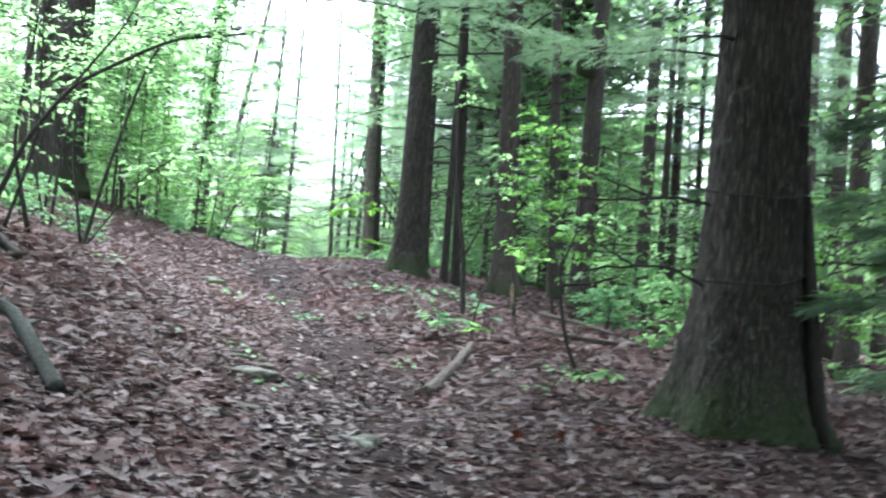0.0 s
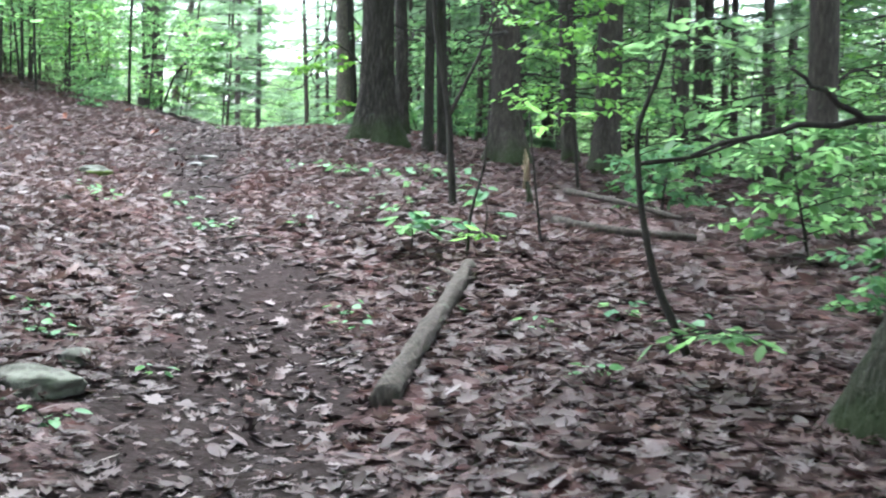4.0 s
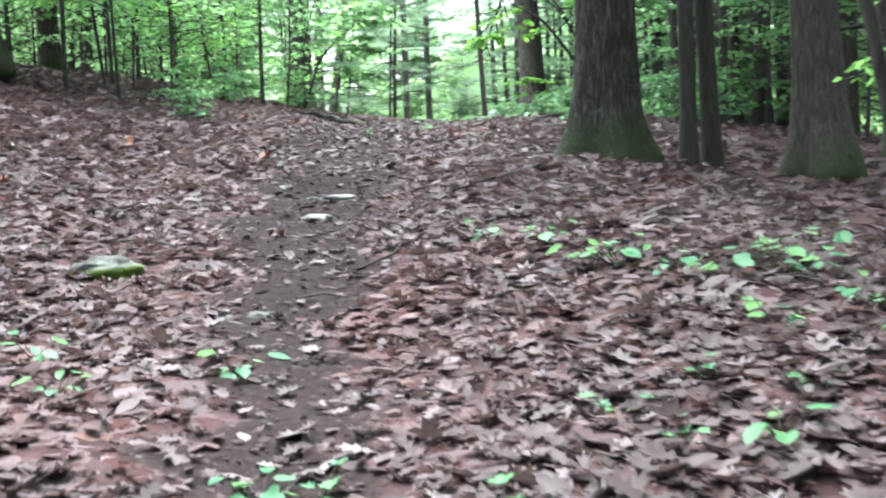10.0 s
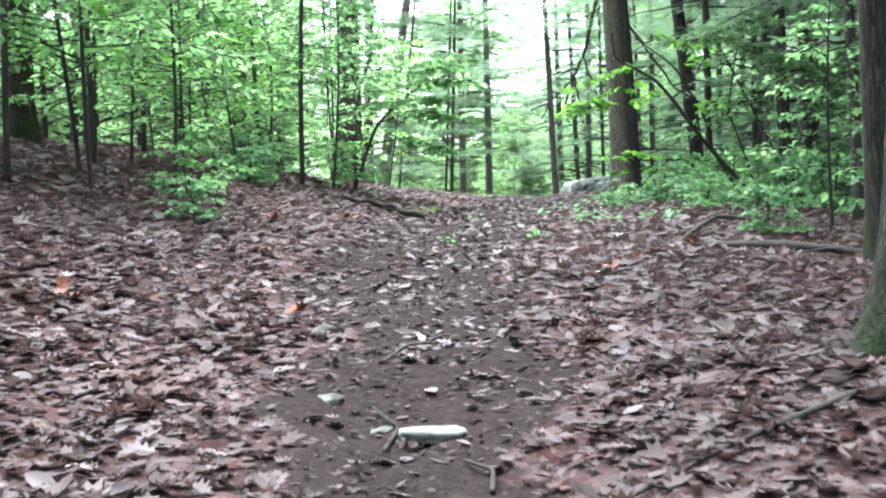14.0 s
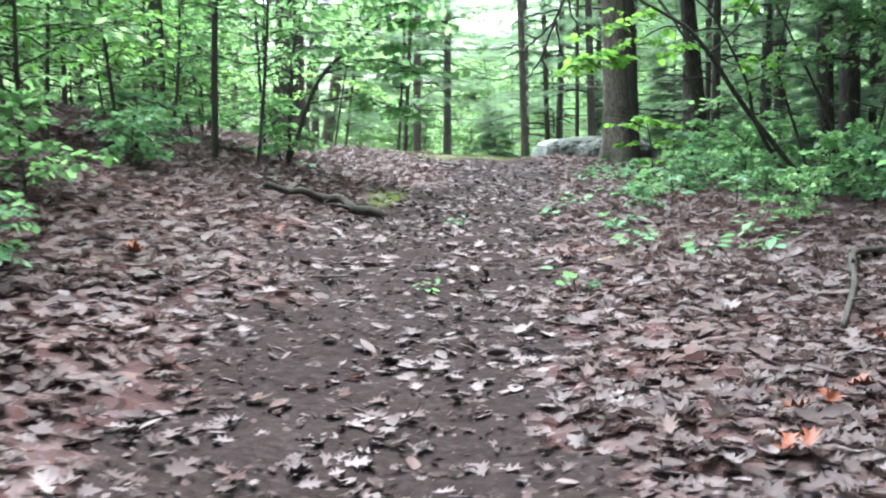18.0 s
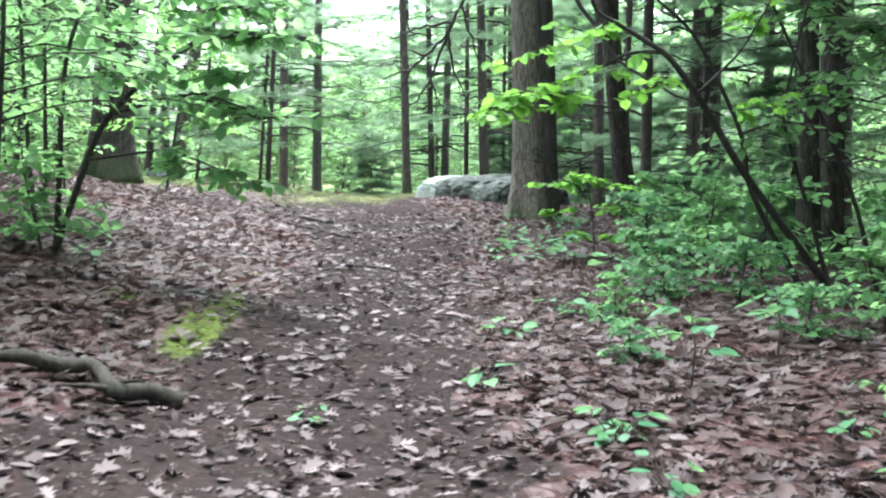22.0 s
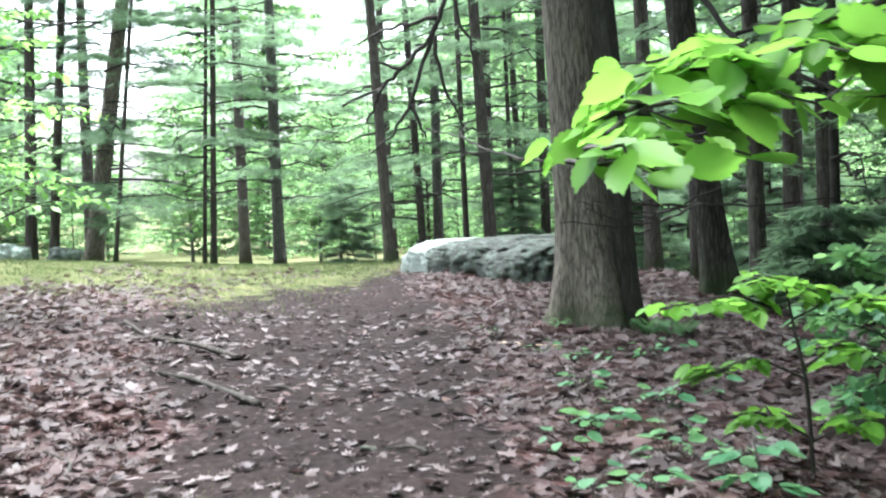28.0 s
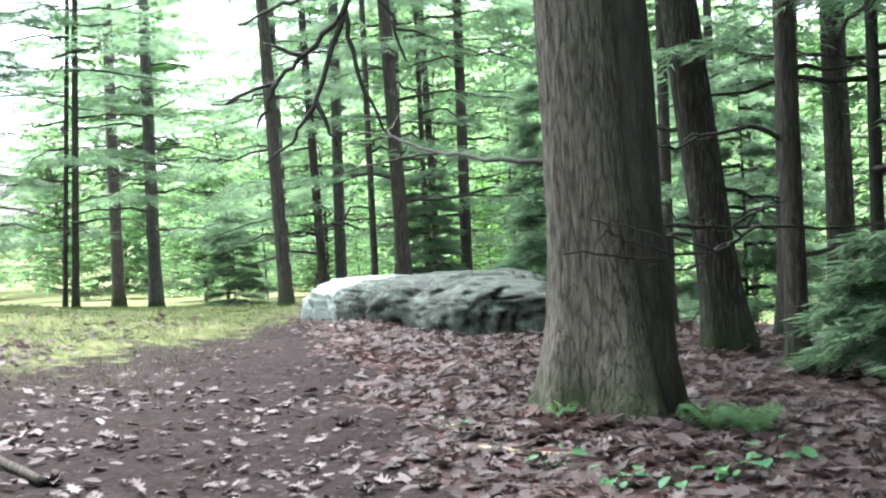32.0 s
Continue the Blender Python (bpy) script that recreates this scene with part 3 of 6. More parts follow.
litter("fallen_leaves", 154000, -3.6, 3.2, 3.5, 53, 0.108, 5, 0.1, "curled brown and pinkish fallen oak leaves on the trail")
litter("trodden_leaves", 27000, -1.9, 1.1, 5, 46, 0.125, 9, 0.42, "pale weathered oak leaves pressed flat on the bare soil", True)
litter("bank_leaves", 42000, -8.5, -3.6, 5, 46, 0.13, 6, 1, "dry brown fallen leaves covering the bank")
litter("slope_leaves", 22000, 3.2, 9.5, 5, 52, 0.16, 7, 1, "dry brown fallen leaves covering the slope under the trees")


crumbs = np.random.default_rng(8)
cx, cy = scatter(42000, -1.7, 1.7, -1.5, 47, crumbs)
keep = crumbs.random(len(cx)) < (0.25 + 0.75 * trail_soil(cx, cy)) * np.interp(cy, [34, 42], [1.0, 0.35])
cx, cy = cx[keep], cy[keep]
n = len(cx)
s = Soup().leaves(DIAMOND, np.stack([cx, cy, ground_z(cx, cy) + crumbs.uniform(0.0, 0.02, n)], 1), crumbs.uniform(0, 6.28, n), crumbs.normal(0, 0.25, n), crumbs.normal(0, 0.3, n), crumbs.uniform(0.02, 0.06, n))
tagged(new("leaf_crumbs", s.mesh("leaf_crumbs", SCRAP_LEAF)), "trodden scraps of brown leaf on the bare soil", "leaf litter", kind="stuff")


# ---- trees ----
def trunk_points(h, lean, bend, rng, rings):
    z = h * (np.linspace(0, 1, rings) ** 1.6)
    sway = bend * np.sin(z / h * 3.1 + rng.uniform(0, 6)) if bend else 0 * z
    sway = sway - (sway[0] if bend else 0)
    return np.stack([lean[0] * z + sway, lean[1] * z + sway * 0.6, z - 0.12 * (z < 1e-6)], 1)


def trunk(soup, r, h, lean=(0, 0), flare=0.5, seg=20, rings=26, bend=0.0, ridge=0.05, seed=0, lobes=5, furrow=0.06):
    rng = np.random.default_rng(seed)
    p = trunk_points(h, lean, bend, rng, rings)
    z = p[:, 2:3]
    th = np.arange(seg)[None] * 2 * math.pi / seg
    ph = rng.uniform(0, 6.28, 3)
    foot = np.exp(-np.maximum(z, 0) / (1.4 * r + 0.08))
    shape = 1 + flare * foot * (1 + 0.35 * np.cos(lobes * th + ph[0]) + 0.25 * np.cos(3 * th + ph[1])) + ridge * np.cos(th * (seg // 2 - 1) + ph[2] + 0.8 * np.sin(z)) \
        + 0.03 * np.cos(2 * th + 0.7 * z)
    if seg > 40:  # furrowed bark
        for i in range(rings):
            for j in range(seg):
                c, d, e = math.cos(th[0, j]) * r * 26, math.sin(th[0, j]) * r * 26, float(z[i, 0]) * 3.0
                shape[i, j] += furrow * (0.3 - 2.2 * max(0.0, 0.25 - abs(noise.noise((c, d, e)))) + 0.5 * noise.noise((2.3 * c, 2.3 * d, 2.0 * e)))
    taper = r * (1 - 0.6 * np.clip(z[:, 0] / h, 0, 1))
    soup.tube(p, taper, seg, 0.012, rng, shape)
    return p


def along(p, z):
    return np.array([np.interp(z, p[:, 2], p[:, i]) for i in range(3)])


def limb(soup, start, az, length, rise, r, rng, droop=0.0, n=6, seg=5, kink=0.06):
    s = np.linspace(0, 1, n)
    d = np.array([math.cos(az), math.sin(az), 0])
    p = start + s[:, None] * length * d + np.stack([0 * s, 0 * s, length * (rise * s - droop * s * s)], 1)
    p[1:] += rng.standard_normal((n - 1, 3)) * kink * length * 0.3
    soup.tube(p, r * (1 - 0.85 * s) + 0.002, seg)
    return p


def conifer_crown(seed, h, low, spread, count):
    rng = np.random.default_rng(seed)
    wood, green = Soup(), Soup()
    for i in range(count):
        f = (i + rng.random()) / count
        z = low + (h - low) * f
        az = i * 2.4 + rng.normal(0, 0.4)
        ln = spread * (1 - 0.72 * f) * rng.uniform(0.6, 1.15)
        p = limb(wood, np.array([0, 0, z]), az, ln, rng.uniform(0.0, 0.22), 0.03 * (1 - 0.5 * f), rng, 0.22, 6, 3)
        n = int(215 * ln / spread + 50)
        s = rng.uniform(0.22, 1.0, n)
        base = np.stack([np.interp(s, np.linspace(0, 1, len(p)), p[:, k]) for k in range(3)], 1)
        side = rng.choice([-1, 1], n)
        ang = az + side * rng.uniform(0.5, 1.2, n)
        out = (1 - 0.65 * s) * ln * 0.5 * rng.random(n)
        base += np.stack([np.cos(ang) * out, np.sin(ang) * out, -0.12 * out + rng.normal(0, 0.025, n)], 1)
        green.leaves(FEATHER, base, ang + rng.normal(0, 0.4, n), rng.normal(-0.14, 0.16, n), rng.normal(0, 0.3, n), rng.uniform(0.16, 0.36, n))
    return wood, green


def broadleaf(seed, h, spread, branches, per, leaf, shape=DIAMOND, low=0.2, r=0.02, lean=(0, 0), bend=0.08, flat=0.4, twigs=2, seg=6):
    """Stem, branches and leaves of a young broad-leaved tree or a bush."""
    rng = np.random.default_rng(seed)
    wood, green = Soup(), Soup()
    p = trunk_points(h, lean, bend, rng, 10)
    wood.tube(p, r * (1 - 0.8 * p[:, 2].clip(0) / h) + 0.003, seg)
    for i in range(branches):
        f = low + (1 - low) * (i + rng.random()) / branches
        az = i * 2.4 + rng.normal(0, 0.5)
        ln = spread * (1.05 - 0.6 * f) * rng.uniform(0.55, 1.2)
        q = limb(wood, along(p, f * h), az, ln, rng.uniform(0.1, 0.6), r * 0.4, rng, 0.25, 6, 3)
        stems = [q]
        for k in range(twigs):
            g = rng.uniform(0.25, 0.8)
            st = np.array([np.interp(g, np.linspace(0, 1, 6), q[:, c]) for c in range(3)])
            stems.append(limb(wood, st, az + rng.choice([-1, 1]) * rng.uniform(0.5, 1.0), ln * 0.5, rng.uniform(-0.05, 0.3), r * 0.22, rng, 0.2, 3, 3))
        for q2 in stems:
            n = max(3, int(per * (1 if q2 is q else 0.55)))
            s = np.clip((np.arange(n) + rng.random(n)) / n, 0.12, 1)
            pos = np.stack([np.interp(s, np.linspace(0, 1, len(q2)), q2[:, c]) for c in range(3)], 1)
            d = q2[-1] - q2[0]
            yaw = math.atan2(d[1], d[0]) + np.where(np.arange(n) % 2, 1, -1) * rng.uniform(0.3, 1.2, n)
            green.leaves(shape, pos, yaw, rng.normal(-0.32, flat, n), rng.normal(0, flat, n), leaf * rng.uniform(0.65, 1.2, n), rng.normal(0.1, 0.15, n))
    return wood, green


def tall_crown(seed, base, h, spread, count, leaf=0.2):
    rng = np.random.default_rng(seed)
    wood, green = Soup(), Soup()
    for i in range(count):
        z = base + (h - base) * rng.random()
        p = limb(wood, np.array([0, 0, z]), rng.uniform(0, 6.28), spread * rng.uniform(0.4, 1), rng.uniform(0.2, 0.8), 0.06, rng, 0.1, 6, 5)
        n = 120
        pos = p[rng.integers(2, 6, n)] + rng.normal(0, 0.55, (n, 3)) * np.array([1, 1, 0.5])
        green.leaves(DIAMOND, pos, rng.uniform(0, 6.28, n), rng.normal(-0.2, 0.35, n), rng.normal(0, 0.4, n), leaf * rng.uniform(0.7, 1.3, n))
    return wood, green


HIGH = [tuple(s.mesh(n, m) for s, n, m in zip(tall_crown(50 + k, (11.0, 10.0, 4.8)[k], (17, 16.5, 12)[k], (3.4, 3.2, 5.5)[k], (20, 18, 76)[k]), ("bough", "crown"), (BARK_PINE, LEAF_FAR))) for k in range(3)]
FIR = [tuple(s.mesh(n, m) for s, n, m in zip(conifer_crown(60 + k, hh, lo, sp, cnt), ("bough", "crown"), (BARK_THIN, NEEDLE)))
       for k, (hh, lo, sp, cnt) in enumerate(((15, 2.6, 3.2, 48), (12, 1.4, 2.6, 34), (17, 4.2, 3.2, 38), (8, 0.7, 2.1, 30)))]


def dead_limbs(tree, p, r, zs, rng, length, parent_name="dead_limb", azs=None):
    for i, z in enumerate(zs):
        s = Soup()
        az = rng.uniform(0, 6.28) if azs is None else azs[i]
        ln = length * rng.uniform(0.6, 1.2)
        q = limb(s, along(p, z), az, ln, rng.uniform(-0.1, 0.15), 0.018 + 0.02 * r, rng, 0.12, 8, 5, 0.1)
        for k in (3, 4, 5, 6):
            limb(s, q[k], az + rng.choice([-1, 1]) * rng.uniform(0.4, 1.0), ln * 0.35, rng.uniform(-0.1, 0.2), 0.008, rng, 0.15, 5, 4, 0.12)
        part(parent_name, s.mesh("dead_limb", BARK_THIN, True), tree)


def big_tree(x, y, r, h, bark, label, seed, lean=(0, 0), flare=0.55, crown="high", group="", seg=30, rings=34, limbs=(), limb_len=1.6, bend=0.0, azs=None, stub=0):
    rng = np.random.default_rng(seed)
    t = thing("tree", x, y, label, "tree", group)
    s = Soup()
    p = trunk(s, r, h, lean, flare, seg, rings, bend, 0.0 if seg > 60 else 0.075 if seg > 40 else 0.05 if seg > 16 else 0.0, seed)
    part("trunk", s.mesh("trunk", bark, True), t)
    if crown:
        for name, me in zip(("bough", "crown"), HIGH[seed % 2] if crown == "high" else HIGH[2] if crown == "wide" else FIR[crown]):
            ob = tagged(part(name, me, t), kind="stuff")
            ob.location = (lean[0] * 7, lean[1] * 7, 0) if crown in ("high", "wide") else (0, 0, 0)
            ob.rotation_euler = (0, 0, rng.uniform(0, 6.28))
    dead_limbs(t, p, r, limbs, rng, limb_len, azs=azs)
    return t, p


# ---- the trees beside the trail ----
oak, oak_line = big_tree(2.5, 10.4, 0.41, 15, BARK_OAK, "broad oak trunk with deeply furrowed dark bark and mossy flared base", 11, (0.005, 0.0), 0.75, "wide", seg=150, rings=110, limbs=(3.2, 4.4), limb_len=1.4)
crest_tree, crest_line = big_tree(-0.65, 23.05, 0.225, 15, BARK_OAK, "dark tree trunk with a wide mossy base on the crest", 12, (0.012, 0), 0.85, 2, seg=90, rings=80, limbs=(1.7, 2.4, 3.1), limb_len=1.5)
big_tree(-0.37, 26.1, 0.11, 13, BARK_OAK, "slender dark trunk close behind a thicker tree", 13, (-0.02, 0), 0.4, None, seg=16, limbs=(2.2, 3.0))
big_tree(0.06, 23.3, 0.075, 12, BARK_THIN, "one of two slender dark trunks growing side by side", 14, (0.005, 0), 0.35, "high", "pair of slender trunks", 14, limbs=(1.5, 2.2, 2.9), limb_len=1.2)
big_tree(0.27, 23.5, 0.085, 12, BARK_THIN, "one of two slender dark trunks growing side by side", 15, (-0.03, 0), 0.35, "high", "pair of slender trunks", 14, limbs=(1.8, 2.6), limb_len=1.2)
big_tree(1.15, 23.2, 0.2, 15, BARK_PINE, "grey-brown trunk with a wide foot among dead twigs", 16, (-0.03, 0), 0.8, 2, seg=30, limbs=(1.2, 1.7, 2.3, 2.9), limb_len=1.5)
burl_tree, bp = big_tree(2.6, 24.0, 0.19, 15, BARK_PINE, "straight grey trunk with a dark burl high up", 17, (0.012, 0), 0.5, 0, seg=28, limbs=(1.6, 2.3, 3.0, 4.0), limb_len=1.8)
big_tree(2.25, 25.6, 0.12, 14, BARK_PINE, "thin grey trunk leaning slightly among hemlocks", 18, (-0.05, 0), 0.3, 2, seg=14, limbs=(1.8, 2.6))
big_tree(-7.8, 25.8, 0.38, 15, BARK_OAK, "large dark trunk standing on the leafy bank", 19, (0.015, 0), 0.6, "high", seg=44, limbs=(2.0, 2.8), limb_len=1.6)
big_tree(-7.75, 24.2, 0.18, 15, BARK_OAK, "dark oak trunk on top of the leafy bank", 20, (-0.01, 0), 0.45, seg=30, limbs=(2.4,), limb_len=1.3)
big_tree(-9.05, 31.0, 0.16, 14, BARK_PINE, "straight dark trunk behind saplings on the bank", 21, (0, 0), 0.4, None, seg=18)
big_tree(-8.9, 46.5, 0.29, 15, BARK_OAK, "thick dark trunk with spreading roots behind leafy saplings", 22, (0.02, 0), 0.75, seg=36, limbs=(1.8, 2.6), limb_len=1.8)
big_tree(-11.1, 59.8, 0.18, 14, BARK_PALE, "pale grey trunk leaning over the grassy edge", 23, (0.17, 0), 0.4, 2, seg=20, limbs=(2.0, 3.2))
# its unseen hemlock crown is chosen to shade the ground about it
w_tree, wp = big_tree(-2.5, 43.95, 0.235, 15, BARK_PALE, "tall pale brown trunk with flaky bark and ferns at its foot", 24, (-0.035, 0.0), 0.75, 2, seg=110, rings=90)
big_tree(-0.8, 47.6, 0.165, 14, BARK_OAK, "dark crooked trunk leaning beside the boulder", 25, (-0.105, 0.0), 0.5, 2, seg=26, limbs=(0.9, 1.3, 1.8, 2.4), limb_len=1.3, azs=(3.1, 0.3, 2.9, 0.1))
big_tree(-0.68, 46.3, 0.085, 12, BARK_PINE, "slim straight dark trunk with dead lower branches", 26, (0.0, 0), 0.4, 2, seg=18, limbs=(0.8, 1.2, 1.6, 2.1), limb_len=1.1)
big_tree(0.38, 47.4, 0.06, 11, BARK_THIN, "thin dark trunk under hemlock boughs", 27, (0.01, 0), 0.3, 1, seg=12, limbs=(1.0, 1.5))
# wide crown above the view, added to shade the bushes below
big_tree(0.5, 41.2, 0.13, 13, BARK_OAK, "dark mossy trunk in the shade behind bushes", 28, (-0.03, 0), 0.5, "wide", seg=20, limbs=(1.3, 1.9))
big_tree(-4.79, 55.4, 0.095, 13, BARK_PINE, "slender dark trunk beside the lichened boulder", 29, (-0.03, 0), 0.35, 2, seg=16, limbs=(2.2, 3.0, 3.8))
for k, (x, y, r, lean) in enumerate(((-8.68, 60.0, 0.08, 0.05), (-8.95, 60.4, 0.055, 0.06), (-7.7, 62.5, 0.16, 0.01), (-4.4, 60.5, 0.1, -0.03), (-4.1, 60.9, 0.13, 0.02), (-3.5, 58.5, 0.07, 0.0), (-3.05, 57.0, 0.14, -0.03),
                                    (-2.55, 60.0, 0.06, 0.0), (-2.3, 61.0, 0.09, -0.02), (-1.95, 59.0, 0.12, 0.01), (0.26, 60.0, 0.14, 0.0), (0.85, 59.0, 0.1, 0.02), (-11.9, 58.5, 0.14, 0.05), (-11.3, 58.0, 0.11, 0.09),
                                    (-10.0, 57.5, 0.05, 0.12))):
    big_tree(x, y, 0.85 * r, 12 + k % 3, BARK_GREY if k in (2, 4) else BARK_PINE, "slim forest trunk at the far edge of the clearing", 100 + k, (lean, 0), 0.3, (1, 2, 1, 3, None, None, 1, None, 2, 1, 1, 2, 1, None, 3)[k],
             "trees at the edge of the clearing", 12, 14, (1.5, 2.4, 3.3), 1.6)
SLOPE_TRUNKS = ((1.0, 31, 0.07), (1.3, 33, 0.06), (2.8, 31, 0.09), (3.1, 34, 0.12), (5.1, 30, 0.1), (5.7, 32, 0.14), (6.1, 29, 0.07), (6.5, 33, 0.09), (7.0, 28, 0.11),
    (7.5, 31, 0.08), (7.9, 34, 0.12), (4.2, 27, 0.16), (4.8, 21, 0.2), (5.9, 18.5, 0.17), (3.9, 15.2, 0.16), (6.8, 24, 0.15), (-10.8, 44, 0.12), (-9.7, 41, 0.09))
DEEP_TRUNKS = ((-11.4, 38, 0.14), (-3.0, 62, 0.1), (-0.8, 52.5, 0.12), (-0.5, 50.8, 0.07), (0.7, 50.5, 0.14), (1.5, 45.5, 0.09), (1.75, 49, 0.1), (2.6, 43, 0.16),
    (-11.5, 20, 0.2), (-10.2, 17.5, 0.13), (-9.2, 21.5, 0.1), (-8.4, 15.5, 0.14), (-6.6, 19.8, 0.07), (-12.5, 26, 0.16), (1.9, 38.5, 0.12), (3.2, 36.5, 0.15),
    (4.4, 40, 0.12), (0.45, 32.6, 0.07))
# out-of-view wide crowns and the (0.45, 32.6) trunk are added for shade
for k, (x, y, r) in enumerate(SLOPE_TRUNKS + DEEP_TRUNKS):
    big_tree(x, y, r, 13, BARK_PINE, "forest trunk standing among hemlock boughs", 140 + k, (random.uniform(-0.03, 0.03), 0), 0.4, None if x < -5 else "wide" if k in (0, 2, 3, 14, 25, 32, 33) else (0, 2, 0, 2)[k - 32] if k > 31 else (2, 2, None, "high", "high", None)[k % 6] if k < 16 else 2, "forest trunks beside the trail", 14, 16,
             (1.4, 2.1, 2.9) if k % 2 else (1.8,), 1.4)

# the burl, the dark fused side of the pale trunk, and its dead boughs
bm = bmesh.new()
bmesh.ops.create_icosphere(bm, subdivisions=3, radius=0.2)
for v in bm.verts:
    v.co *= 1 + 0.25 * noise.noise(v.co * 9)
me = bpy.data.meshes.new("burl")
bm.to_mesh(me)
me.materials.append(BARK_OAK)
part("burl", me, burl_tree, "dark round burl").location = (-0.14, -0.1, 4.55)
s = Soup()
z = np.linspace(0, 9, 26)
s.tube(np.stack([0.2 - 0.03 * z + 0.025 * np.sin(z), -0.06 + 0 * z, z - 0.1], 1), 0.135 - 0.006 * z + 0.1 * np.exp(-z / 0.3), 18, 0.03, np.random.default_rng(2))
part("fused_stem", s.mesh("fused_stem", BARK_THIN, True), w_tree, "dark stem fused to the pale trunk")


def bough(parent, lines, radius, name="dead_limb"):
    s = Soup()
    base = np.array(parent.location)
    for k, line in enumerate(lines):
        p = np.array(line, float) - base
        t = np.linspace(0, 1, 4 * len(p))
        q = np.stack([np.interp(t, np.linspace(0, 1, len(p)), p[:, c]) for c in range(3)], 1)
        q[1:-1] += np.random.default_rng(k).normal(0, 0.012, (len(q) - 2, 3))
        s.tube(q, radius * (0.6 if k else 1) * (1 - 0.75 * t) + 0.003, 6)
    return part(name, s.mesh(name, BARK_THIN, True), parent)


bough(w_tree, [[(-2.65, 43.95, 4.34), (-2.97, 44.6, 4.42), (-3.2, 45.5, 4.51), (-3.49, 46.5, 4.68), (-3.85, 47.5, 4.83)], [(-3.2, 45.5, 4.51), (-3.5, 45.9, 4.5), (-3.9, 46.3, 4.42)], [(-3.49, 46.5, 4.68), (-3.4, 47.2, 4.9)]], 0.013)
bough(w_tree, [[(-2.75, 43.95, 8.0), (-3.1, 46.5, 7.3), (-3.55, 49.0, 6.5), (-3.76, 49.0, 6.01), (-4.14, 49.0, 5.62), (-4.4, 49.0, 5.4), (-4.86, 49.0, 5.22)], [(-3.76, 49.0, 6.01), (-4.06, 49.0, 5.21), (-4.25, 49.0, 4.9), (-4.54, 49.0, 4.67)],
               [(-3.76, 49.0, 6.01), (-3.65, 49.0, 5.34), (-3.41, 49.2, 4.89)], [(-3.55, 49.0, 6.5), (-3.23, 49.0, 5.53)], [(-3.7, 49.0, 6.2), (-4.3, 49.0, 6.1), (-4.72, 49.0, 5.92)], [(-4.4, 49.0, 5.4), (-4.6, 49.1, 5.0)],
               [(-4.06, 49.0, 5.21), (-3.9, 49, 4.8)], [(-4.14, 49, 5.62), (-4.5, 49, 5.75)]], 0.045)
bough(w_tree, [[(-2.4, 43.95, 6.6), (-1.9, 43.6, 5.9), (-1.5, 43.3, 5.2), (-0.9, 43.0, 4.75), (-0.2, 42.7, 4.45)], [(-1.5, 43.3, 5.2), (-1.0, 43.3, 5.3), (-0.4, 43.2, 5.1)]], 0.03)
bough(w_tree, [[(-2.3, 43.95, 4.0), (-1.7, 44.3, 3.98), (-1.0, 44.6, 3.93), (-0.3, 44.9, 3.95)], [(-1.7, 44.3, 3.98), (-1.4, 44.2, 4.12)]], 0.012)
bough(w_tree, [[(-1.62, 44.05, 3.98), (-2.0, 43.62, 3.87), (-2.35, 43.56, 3.85), (-2.76, 43.57, 3.89)], [(-2.0, 43.62, 3.87), (-2.3, 43.55, 3.97), (-2.62, 43.56, 4.05)], [(-2.2, 43.58, 3.86), (-2.45, 43.5, 3.94), (-2.6, 43.45, 3.99)],
               [(-1.9, 43.7, 3.9), (-2.2, 43.5, 3.79), (-2.4, 43.4, 3.81)], [(-1.8, 43.8, 3.93), (-2.1, 43.5, 4.02), (-2.25, 43.4, 4.06)]], 0.0075)

# a second crown laid over the oak's own, unseen, to deepen the shade below
for name, me in zip(("bough", "crown"), HIGH[2]):
    tagged(part(name, me, oak), kind="stuff").rotation_euler = (0, 0, 1.9)
slab = Soup().tube(np.array([(0.55, -0.35, 0.0), (0.5, -0.2, 0.6), (0.44, -0.1, 1.4), (0.4, -0.02, 2.2)]), [0.07, 0.055, 0.05, 0.02], 9, 0.12, np.random.default_rng(4))
part("loose_slab", slab.mesh("loose_slab", BARK_THIN, True), oak, "dark slab split from the trunk")
bough(oak, [[(2.15, 10.4, 2.62), (1.71, 9.6, 2.59), (1.28, 9.2, 2.5), (0.86, 9.2, 2.46)], [(1.5, 9.4, 2.55), (1.1, 9.0, 2.62)]], 0.014)
bough(oak, [[(2.15, 10.4, 1.95), (1.7, 9.6, 2.07), (1.19, 9.2, 2.01), (0.88, 9.2, 1.92)], [(1.4, 9.3, 2.03), (1.1, 9.0, 2.15)]], 0.013)
bough(oak, [[(2.92, 10.3, 2.1), (2.6, 9.75, 2.0), (2.04, 9.5, 1.97), (1.75, 9.6, 1.98)]], 0.009)
bough(oak, [[(2.92, 10.3, 2.75), (2.55, 9.75, 2.66), (2.0, 9.5, 2.63), (1.7, 9.4, 2.66)]], 0.009)


# ---- young growth ----
def sapling_thing(x, y, wood, green, bark, leaf, label, category, group="", turn=0.0, scale=1.0, name="sapling", z=None):
    t = thing(name, x, y, label, category, group, z)
    tagged(part("stem", wood.mesh("stem", bark, True), t), kind="stuff")
    part("foliage", green.mesh("foliage", leaf), t)
    t.rotation_euler, t.scale = (0, 0, turn), (scale,) * 3
    return t


def put_copy(ob, x, y, turn, scale=1.0):
    c = copy_thing(ob, pose(x, y, float(ground_z(x, y)) - 0.02, 0, 0, math.degrees(turn)))
    c.scale = (scale,) * 3
    return c


